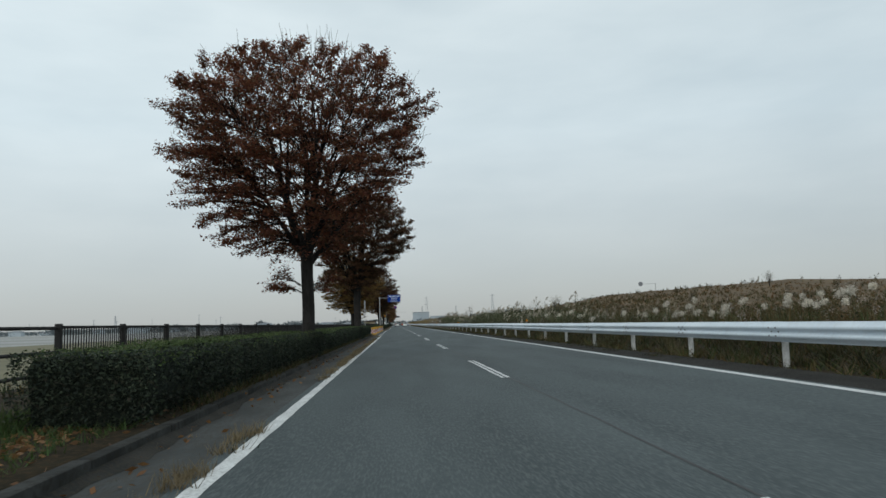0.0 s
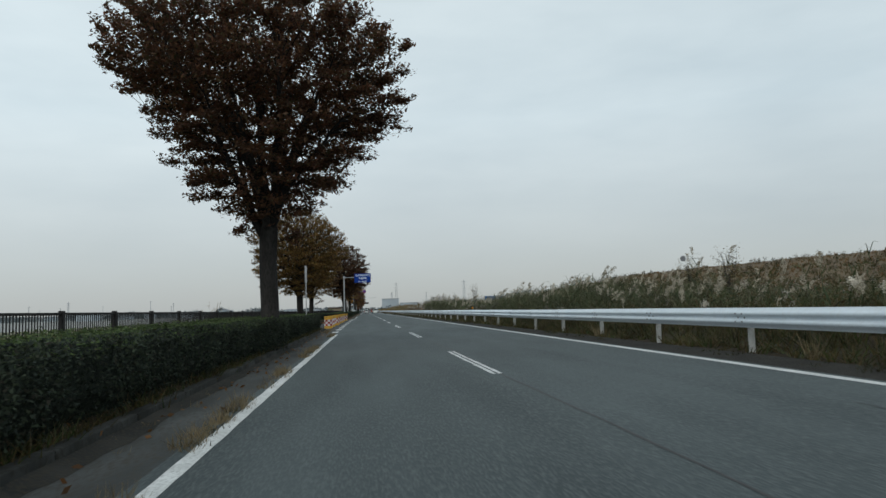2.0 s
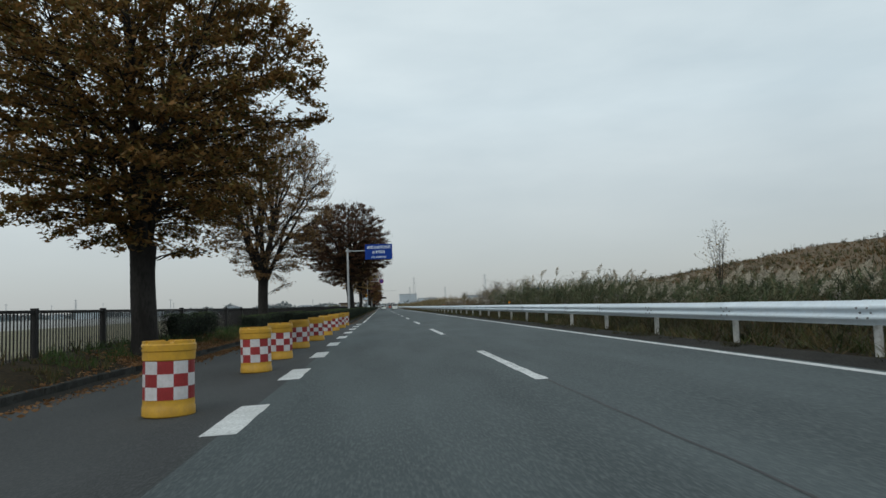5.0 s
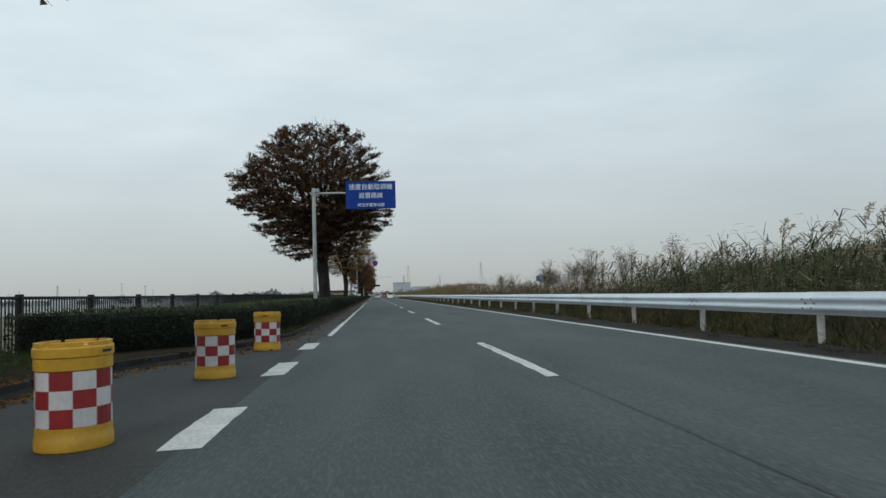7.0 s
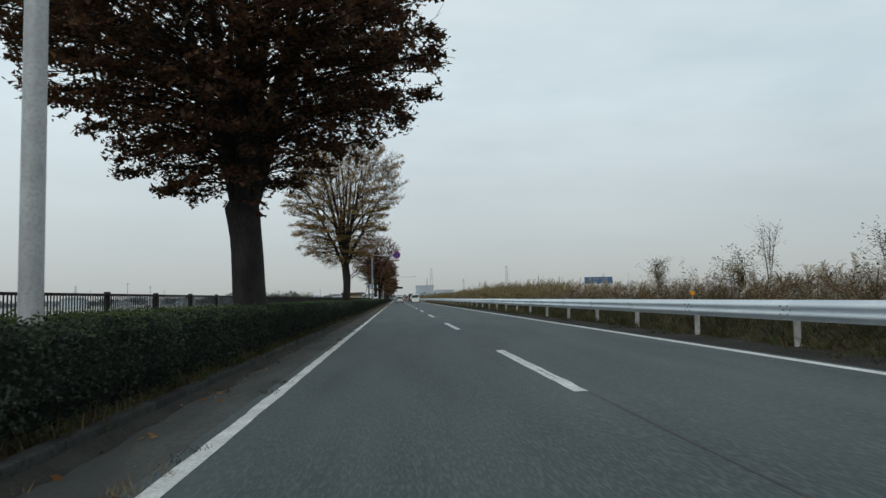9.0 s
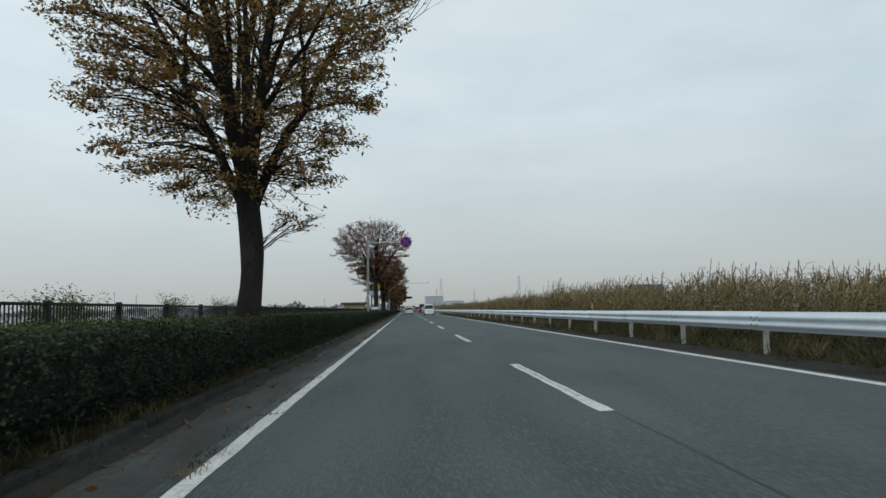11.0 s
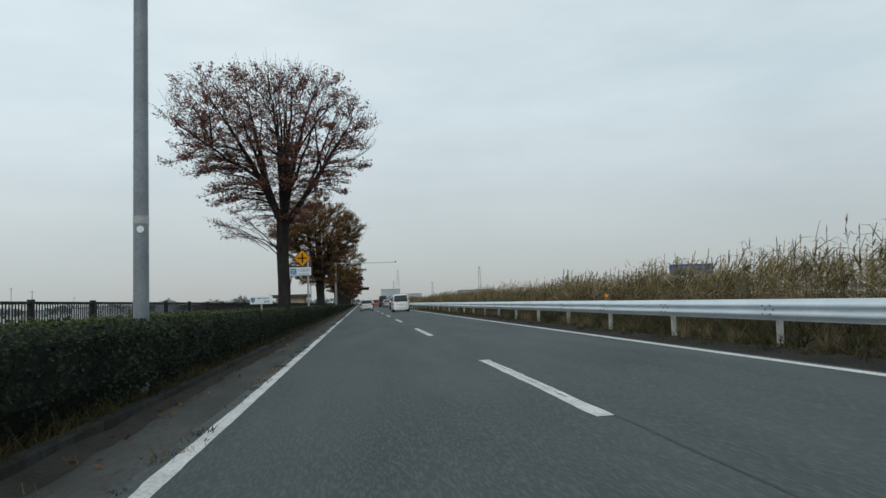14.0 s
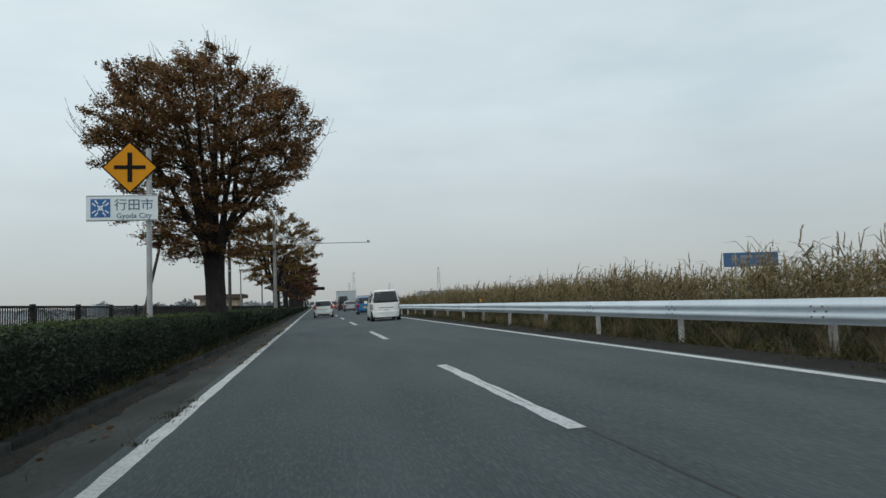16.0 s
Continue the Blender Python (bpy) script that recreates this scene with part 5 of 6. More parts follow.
stuff("leaf_litter", join(litter(80, 131, lambda y: kerb_x(y) + 0.1, 3400, rng), litter(96, 122, lambda y: kerb_x(y) - 0.05, 9000, rng), litter(96, 114, lambda y: kerb_x(y) - 0.6, 4200, rng), litter(5, 78, lambda y: -2.45, 900, rng), litter(132, 300, lambda y: -2.45, 1500, rng),
                          litter(0, 12, lambda y: -3.6, 1300, rng)), M["litter"], "brown fallen leaves lying along the kerb", "fallen leaves")


def sapling(x, y, h, seed, leafy, leaves="reed_tan", label="thin wild sapling with wispy twigs among the grass", group="saplings on the bank"):
    r = np.random.default_rng(seed)
    th = thing("sapling", pose(x, y, ground_z(x, y)), label, "shrub", group)
    tb, tips = Tubes(), []
    for s in range(7):
        a = r.uniform(0, 6.3)
        p = np.array([[0, 0, 0], [0.12 * math.cos(a), 0.12 * math.sin(a), 0.5 * h], [0.3 * math.cos(a) * h * 0.4, 0.3 * math.sin(a) * h * 0.4, h * r.uniform(0.8, 1)]])
        tb.add(p, [0.016, 0.01, 0.004], 4)
        for _ in range(9):
            t = r.uniform(0.4, 1)
            q = p[1] * (1 - t) * 2 + p[2] * (2 * t - 1) if t > 0.5 else p[1] * 2 * t
            e = q + np.array([r.normal(0, 0.28), r.normal(0, 0.28), r.uniform(0.15, 0.5)])
            tb.add([q, (q + e) / 2 + r.normal(0, 0.03, 3), e], [0.006, 0.004, 0.002], 3)
            tips += [e, (q + e) / 2]
    part("stem_cluster", tb.mesh("stem_cluster"), M["bark"], th)
    c = np.repeat(np.array(tips), leafy, 0) + r.normal(0, 0.075, (len(tips) * leafy, 3))
    tagged(part("foliage", quick("foliage", *leaf_quads(c, np.full(len(c), 0.03), r)), M[leaves], th), kind="stuff")


for k, (x, y, h) in enumerate(((11, 146.5, 2.7), (12.5, 150, 2.2), (14, 168, 3.0), (11.5, 158, 2.0), (15, 152, 2.6), (13, 58, 2.3), (14, 63, 2.2), (10.8, 102.5, 2.7), (40, 75, 1.6))):
    sapling(x, y, h, 500 + k, 4)
for k, (x, y, h) in enumerate(((9.6, 143, 1.9), (10.2, 153, 1.8), (9.8, 162, 1.7), (10.6, 170, 1.9), (12, 139, 2.4))):
    sapling(x, y, h, 540 + k, 11, "reed_tan", "bushy rust-brown shrub among the low grass", "shrubs on the bank")
for k, (x, y, h) in enumerate(((11.2, 148.5, 2.1), (11.0, 150.5, 1.9), (11.6, 152, 2.1), (10.8, 154, 1.8), (11.4, 156, 1.9), (12.2, 145.4, 2.3))):
    sapling(x, y, h, 580 + k, 14, "seed_head", "tall wild shrub with small pale dry leaves", "pale shrubs on the bank")
for k, (x, y, h) in enumerate(((-9.2, 192.5, 1.7), (-7.6, 188.5, 1.3), (-7.7, 190.2, 1.5), (-7.5, 196.5, 1.4), (-7.6, 203, 1.5), (-8.0, 208, 1.6))):
    sapling(x, y, h, 560 + k, 12, "bush", "yellow-green bush growing behind the barred fence", "bushes behind the fence")
a9, p9 = reed_mass(74, 84, -9.6, -8.4, 1, lambda y: 1.75, rng, plume=0.8, fluffy=False)
stuff("reed_bed", a9, M["reed_tan"], "few tall dry reeds behind the fence", "reeds")
stuff("reed_plumes", p9, M["plume"], "grey plumes on the few reeds behind the fence", "reeds")


# ------------------------------------------------------------------ fence beside the field
FX, SPAN, F0 = -6.75, 3.4, 17.0
fence = thing("fence", pose(0, 0, 0), "dark brown steel fence with upright bars between field and path", "fence")
f_post = bm_mesh("post", box(-0.06, 0.06, -0.06, 0.06, -0.2, 1.38, bevel=0.01))
f_rail = bm_mesh("rail", box(-0.03, 0.03, 0.0, SPAN, -0.03, 0.03, bevel=0.01))
f_bar = bm_mesh("bar", box(-0.011, 0.011, -0.011, 0.011, 0.16, 1.29))
for me in (f_post, f_rail, f_bar):
    me.materials.append(M["brown_steel"])


def fence_z(y):
    return float(np.interp(y, (130, 150), (-0.09, 0.0)))


spare = []
for k in range(0, 132):
    y = F0 + SPAN * k
    o = new("post", f_post)
    o.parent, o.matrix_basis = fence, pose(FX, y, fence_z(y))
    for z in (1.31, 0.15):
        o = new("rail", f_rail)
        o.parent, o.matrix_basis = fence, pose(FX, y, z + fence_z(y))
    for j in range(1, 26):
        yb = y + SPAN * j / 26
        if 99 < yb < 135:
            o = new("bar", f_bar)
            o.parent, o.matrix_basis = fence, pose(FX, yb, fence_z(y))
        else:
            spare.append(yb)
unit = np.array([(sx * 0.011, sy * 0.011, z) for z in (0.16, 1.29) for sx, sy in ((-1, -1), (1, -1), (1, 1), (-1, 1))])
uf = np.array([(0, 1, 5, 4), (1, 2, 6, 5), (2, 3, 7, 6), (3, 0, 4, 7)])
off = np.stack([np.full(len(spare), FX), spare, [fence_z(s) for s in spare]], 1)
v = (unit[None] + off[:, None]).reshape(-1, 3)
f = (uf[None] + 8 * np.arange(len(spare))[:, None, None]).reshape(-1, 4)
tagged(part("bar_run", quick("bar_run", v, f), M["brown_steel"], fence), kind="stuff")
pipe = thing("pipe_fence", pose(0, 0, 0), "dark two-rail pipe fence before the barred fence", "fence")
for y in (6.8, 10.2, 13.6):
    part("post", box(FX - 0.05, FX + 0.05, y - 0.05, y + 0.05, -0.2, 1.25, bevel=0.01), M["brown_steel"], pipe)
for z in (1.2, 0.72, 0.3):
    part("rail", cyl(0.035, 0.035, (FX, 3, z), (FX, 16.9, z)), M["brown_steel"], pipe)


# ------------------------------------------------------------------ checkered drums in the lay-by
def drum():
    th = thing("safety_drum", pose(0, 0, 0), "yellow plastic road drum with red and white checks", "traffic drum", "drums along the lay-by")
    R = 0.285

    def turned(prof, sides=28):
        bm = bmesh.new()
        rings = [[bm.verts.new((r * math.cos(2 * math.pi * j / sides), r * math.sin(2 * math.pi * j / sides), z)) for j in range(sides)] for r, z in prof]
        for a, b in zip(rings, rings[1:]):
            for j in range(sides):
                bm.faces.new((a[j], a[(j + 1) % sides], b[(j + 1) % sides], b[j]))
        bm.faces.new(rings[-1])
        bm.faces.new(rings[0][::-1])
        return bm
    shade(part("body", turned([(R - 0.004, 0.0), (R + 0.006, 0.012), (R + 0.006, 0.10), (R - 0.002, 0.112), (R - 0.002, 0.182), (R - 0.012, 0.19), (R - 0.012, 0.63)]), M["yellow"], th), 35)
    shade(part("lid", turned([(R - 0.004, 0.624), (R + 0.004, 0.632), (R + 0.004, 0.725), (R + 0.014, 0.735), (R + 0.014, 0.80), (R - 0.002, 0.822), (R - 0.05, 0.828), (R - 0.06, 0.8)]), M["yellow"], th), 35)
    handle = box(-0.05, 0.05, -R - 0.021, -R - 0.014, 0.757, 0.78, bevel=0.003)
    part("grip_slot", handle, M["black_trim"], th, "dark moulded grip slot")
    for i in range(6):
        bm = bmesh.new()
        arc = [2 * math.pi * (i + 0.86 * j / 7) / 6 for j in range(8)]
        loops = [[bm.verts.new((r * math.cos(t), r * math.sin(t), z)) for r, z in ((R + 0.004, 0.8), (R + 0.002, 0.846), (R - 0.03, 0.846), (R - 0.034, 0.8))] for t in arc]
        for p, q in zip(loops, loops[1:]):
            for e in range(4):
                bm.faces.new((p[e], q[e], q[(e + 1) % 4], p[(e + 1) % 4]))
        bm.faces.new(loops[0])
        bm.faces.new(loops[-1][::-1])
        part("rim_segment", bm, M["yellow"], th)
    cells = {}
    n = 10
    for name, mt in (("red_patch", "red_patch"), ("white_patch", "white_patch")):
        v, f = [], []
        for i in range(4):
            a = 2 * math.pi * i / 3 / n
            for z in (0, 0.1425):
                for r in (R - 0.011, R - 0.004):
                    v.append((r * math.cos(a), r * math.sin(a), z))
        for i in range(3):
            p, q = 4 * i, 4 * i + 4
            f += [(p + 1, q + 1, q + 3, p + 3), (p + 3, q + 3, q + 2, p + 2), (p, q, q + 1, p + 1)]
        f += [(0, 1, 3, 2), (12, 14, 15, 13)]
        me = bpy.data.meshes.new(name)
        me.from_pydata(v, [], f)
        me.materials.append(M[mt])
        cells[name] = me
    for i in range(n):
        for j in range(3):
            name = "red_patch" if (i + j) % 2 else "white_patch"
            o = new(name, cells[name])
            o.parent, o.matrix_basis = th, pose(0, 0, 0.192 + 0.1435 * j, 0, 0, 360 * i / n)
    return th


first = drum()
for k in range(10):
    y = (127.75, 122.45, 117.7, 111.8, 107.0, 102.35, 97.95, 94.5, 89.2, 84.0)[k]
    x = -2.45 + 0.04 * math.sin(k * 2.1)
    m = pose(x, y, CROSS * x, 0.8 * math.sin(k * 3), 0.8 * math.cos(k * 5), 37 * k)
    if k:
        copy_thing(first, m)
    else:
        first.matrix_basis = m


# ------------------------------------------------------------------ signs
def lettering(text, size, m, material, parent, label, width=0.0):
    cu = bpy.data.curves.new("text", "FONT")
    cu.body, cu.size, cu.align_x, cu.align_y, cu.extrude, cu.resolution_u = text, size, "CENTER", "CENTER", 0.002, 3
    ob = bpy.data.objects.new("text", cu)
    scene.collection.objects.link(ob)
    bpy.context.view_layer.update()
    me = bpy.data.meshes.new_from_object(ob.evaluated_get(bpy.context.evaluated_depsgraph_get()))
    bpy.data.objects.remove(ob)
    me.materials.clear()
    if width:
        xs = [p.co.x for p in me.vertices]
        s = width / max(0.01, max(xs) - min(xs))
        for p in me.vertices:
            p.co.x *= s
    part("lettering", me, material, parent, label, m @ pose(0, 0, 0, 90))


def disc(r, y0, y1, sides=40):
    return cyl(r, r, (0, y0, 0), (0, y1, 0), sides=sides)


# blue camera-notice board on an arm
s1 = thing("road_sign", pose(-3.1, 148.95, 0), "large blue overhead notice board with white characters on a grey pole", "road sign")
shade(part("pole", cyl(0.105, 0.095, (0, 0, -0.3), (0, 0, 6.72), sides=20), M["galv"], s1))
part("pole_cap", cyl(0.1, 0.06, (0, 0, 6.722), (0, 0, 6.77), sides=20), M["galv"], s1)
part("base_plate", box(-0.2, 0.2, -0.2, 0.2, 0.0, 0.03, bevel=0.006), M["galv"], s1)
part("arm", cyl(0.05, 0.045, (-0.22, 0, 6.5), (1.75, 0, 6.5)), M["galv"], s1)
for z in (6.42, 6.58):
    part("clamp", box(-0.14, 0.3, -0.13, 0.13, z - 0.02, z + 0.02, bevel=0.005), M["galv"], s1)
pn = part("panel", box(1.67, 4.28, -0.1, -0.06, 5.64, 7.1, bevel=0.006), M["sign_blue"], s1, "blue board")
part("rear_frame", box(1.72, 4.2, -0.055, 0.045, 6.44, 6.56, bevel=0.005), M["galv"], s1)
lettering("速度自動取締機", 0.34, pose(2.975, -0.103, 6.78), M["sign_white"], pn, "white characters", 2.28)
lettering("設置路線", 0.32, pose(2.975, -0.103, 6.32), M["sign_white"], pn, "white characters", 1.24)
lettering("埼玉県警察本部", 0.2, pose(2.975, -0.103, 5.83), M["sign_white"], pn, "small white characters", 1.4)

# no-stopping disc on an arm
s2 = thing("road_sign", pose(-2.8, 228.6, 0), "round red and blue no-stopping sign on a long arm", "road sign")
shade(part("pole", cyl(0.1, 0.085, (0, 0, -0.3), (0, 0, 6.52), sides=20), M["dull_galv"], s2))
part("band", cyl(0.0985, 0.098, (0, 0, 2.2), (0, 0, 2.3), sides=20), M["galv"], s2, "paler clamp band")
part("sticker", cyl(0.045, 0.045, (0.02, -0.093, 2.12), (0.02, -0.1, 2.12), sides=16), M["sign_white"], s2, "round white sticker")
part("pole_cap", cyl(0.09, 0.05, (0, 0, 6.522), (0, 0, 6.56), sides=20), M["galv"], s2)
part("arm", cyl(0.032, 0.03, (-0.15, 0, 6.37), (2.6, 0, 6.37)), M["galv"], s2)
for z in (6.3, 6.44):
    part("clamp", box(-0.12, 0.24, -0.11, 0.11, z - 0.015, z + 0.015, bevel=0.004), M["galv"], s2)
c = Matrix.Translation((3.0, -0.05, 6.37))
d1 = part("disc", disc(0.45, 0, 0.02), M["sign_red"], s2, "red disc", c)
part("blue_face", disc(0.375, -0.004, -0.001), M["sign_blue"], d1, "blue middle")
for a in (45, -45):
    part("cross_bar", box(-0.375, 0.375, -0.008, -0.005, -0.032, 0.032), M["sign_red"], d1, "", pose(0, 0, 0, 0, a, 0))
part("bracket", box(-0.45, -0.1, 0.022, 0.05, -0.03, 0.03, bevel=0.004), M["galv"], s2, "", c)

# crossroads diamond with city board
s3 = thing("road_sign", pose(-3.3, 265.2, 0), "amber diamond crossroads sign above a white city name board", "road sign")
shade(part("pole", cyl(0.058, 0.055, (0, 0, -0.3), (0, 0, 4.5), sides=16), M["galv"], s3))
dm = Matrix.Translation((-0.35, -0.09, 4.09)) @ pose(0, 0, 0, 0, 45, 0)
dp = part("diamond", box(-0.39, 0.39, 0, 0.02, -0.39, 0.39, bevel=0.004), M["sign_black"], s3, "black-edged diamond", dm)
part("amber_face", box(-0.362, 0.362, -0.004, -0.001, -0.362, 0.362), M["sign_yellow"], dp, "amber face")
for a, w, ln in ((45, 0.047, 0.31), (-45, 0.04, 0.31)):
    part("cross_bar", box(-ln, ln, -0.009 - 0.001 * (a > 0), -0.006, -w, w), M["sign_black"], dp, "black bar", pose(0, 0, 0, 0, a, 0))
part("strap", box(-0.4, 0.06, -0.066, -0.056, 4.03, 4.08), M["galv"], s3)
cb = part("city_board", box(-1.2, 0.19, -0.1, -0.07, 2.97, 3.51, bevel=0.008), M["sign_white"], s3, "white city name board")
part("rim", box(-1.19, 0.18, -0.1035, -0.1005, 3.485, 3.5), M["sign_grey"], cb)
part("rim", box(-1.19, 0.18, -0.1035, -0.1005, 2.98, 2.995), M["sign_grey"], cb)
em = part("emblem", box(-1.11, -0.73, -0.106, -0.101, 3.05, 3.43), M["emblem_blue"], cb, "blue emblem square")
for k in range(4):
    part("emblem_stroke", box(-0.012, 0.012, -0.111, -0.107, 0.02, 0.085), M["sign_white"], em, "", pose(-0.92, 0, 3.24, 0, 45 + 90 * k, 0))
    part("emblem_stroke", box(-0.014, 0.014, -0.111, -0.107, 0.012, 0.045), M["sign_white"], em, "", pose(-0.92, 0, 3.24, 0, 90 * k, 0))
    for sg in (-1, 1):
        part("emblem_stroke", box(-0.013, 0.013, -0.111, -0.107, -0.045, 0.045), M["sign_white"], em, "", pose(-0.92, 0, 3.24, 0, 90 * k, 0) @ pose(sg * 0.075, 0, 0.125, 0, sg * 40, 0))
lettering("行田市", 0.26, pose(-0.27, -0.104, 3.29), M["sign_teal"], cb, "blue-grey characters", 0.76)
lettering("Gyoda City", 0.15, pose(-0.27, -0.104, 3.075), M["sign_teal"], cb, "blue-grey letters", 0.68)
part("strap", box(-0.9, 0.08, -0.066, -0.056, 3.2, 3.26), M["galv"], s3)

# kilometre board in the hedge
s4 = thing("kilometre_board", pose(-2.8, 239.7, -0.04) @ Matrix.Diagonal((1.08, 1, 1.0, 1)), "small white kilometre board with a dark shield above the hedge", "road sign")
part("post", cyl(0.025, 0.025, (0, 0.03, 0), (0, 0.03, 1.38), sides=10), M["galv"], s4)
kb = part("board", box(-0.29, 0.29, -0.01, 0.0, 1.19, 1.4, bevel=0.002), M["sign_white"], s4)
bm = bmesh.new()
bm.faces.new([bm.verts.new(p) for p in ((-0.27, -0.013, 1.37), (-0.27, -0.013, 1.31), (-0.215, -0.013, 1.22), (-0.16, -0.013, 1.31), (-0.16, -0.013, 1.37))])
part("shield", bm, M["sign_teal"], kb, "dark blue shield")
lettering("17", 0.08, pose(-0.215, -0.0135, 1.315), M["sign_white"], kb, "white number")
lettering("64", 0.12, pose(0.14, -0.011, 1.255), M["sign_teal"], kb, "dark number", 0.13)
part("bar", box(-0.1, 0.0, -0.013, -0.0105, 1.34, 1.365), M["sign_teal"], kb)
part("bar", box(0.03, 0.2, -0.013, -0.0105, 1.34, 1.36), M["sign_grey"], kb)

# thin marker pole before the lay-by
s5 = thing("marker_pole", pose(-2.8, 69.6, 0), "slim grey post with a narrow plate standing in the hedge", "post")
part("pole", cyl(0.028, 0.024, (0, 0, -0.2), (0, 0, 3.4), sides=12), M["galv"], s5)
part("plate", box(-0.055, 0.055, -0.045, -0.035, 2.55, 3.38, bevel=0.003), M["galv"], s5, "narrow upright plate")

# steel pole with a long detector arm
s6 = thing("detector_pole", pose(-2.93, 306.0, 0), "tall grey pole with a long braced detector arm over the lanes", "street pole")
shade(part("pole", cyl(0.15, 0.11, (0, 0, -0.3), (0, 0, 8.2), sides=16), M["concrete_pole"], s6))
part("arm", cyl(0.04, 0.03, (-0.8, 0, 5.98), (7.45, 0, 5.98)), M["galv"], s6)
part("upper_brace", cyl(0.03, 0.03, (0, 0, 6.75), (3.6, 0, 6.02)), M["galv"], s6)
part("upper_brace", cyl(0.022, 0.022, (0, 0, 6.55), (3.2, 0, 6.0)), M["galv"], s6)
part("lower_brace", cyl(0.03, 0.03, (0, 0, 4.75), (2.1, 0, 5.92)), M["galv"], s6)
part("detector", box(7.2, 7.4, -0.06, 0.06, 6.02, 6.16, bevel=0.01), M["galv"], s6)

# signs on the levee road and over the reeds
s7 = thing("road_sign", pose(49.0, 132.0, ground_z(49, 132)), "small round sign on a horizontal arm on the levee road", "road sign")
part("pole", cyl(0.05, 0.05, (0, 0, -0.3), (0, 0, 1.75)), M["galv"], s7)
part("arm", cyl(0.03, 0.03, (0.1, 0, 1.65), (-2.5, 0, 1.65)), M["galv"], s7)
part("disc", disc(0.42, 0, 0.02), M["sign_grey"], s7, "pale disc", Matrix.Translation((-2.85, -0.04, 1.65)))
s8 = thing("direction_board", pose(54.8, 331.0, 0), "blue direction board with pale writing rising behind the reeds", "road sign")
pb = part("board", box(-3.85, 3.85, 0, 0.06, 4.0, 5.8, bevel=0.01), M["far_sign"], s8)
for x0, x1, z0, z1 in ((-2.7, -1.9, 4.7, 5.5), (-1.5, 0.2, 5.1, 5.45), (-1.5, -0.3, 4.45, 4.75), (0.6, 2.7, 5.15, 5.4), (0.8, 2.3, 4.5, 4.75)):
    part("bar", box(x0, x1, -0.01, -0.003, z0, z1), M["sign_grey"], pb)
for x in (-2.2, 2.2):
    part("post", cyl(0.12, 0.12, (x, 0.1, -0.2), (x, 0.1, 5.8)), M["galv"], s8)

# leaning prop pole and wooden stakes by the trees
for x, y, lean in ((-6.2, 276.6, 13),):
    p = thing("prop_pole", pose(x, y, 0, 0, lean, 0), "dark leaning prop pole beside a street tree", "pole", "prop poles")
    part("pole", cyl(0.06, 0.05, (0, 0, -0.1), (0, 0, 4.0), sides=10), M["wood_pole"], p)


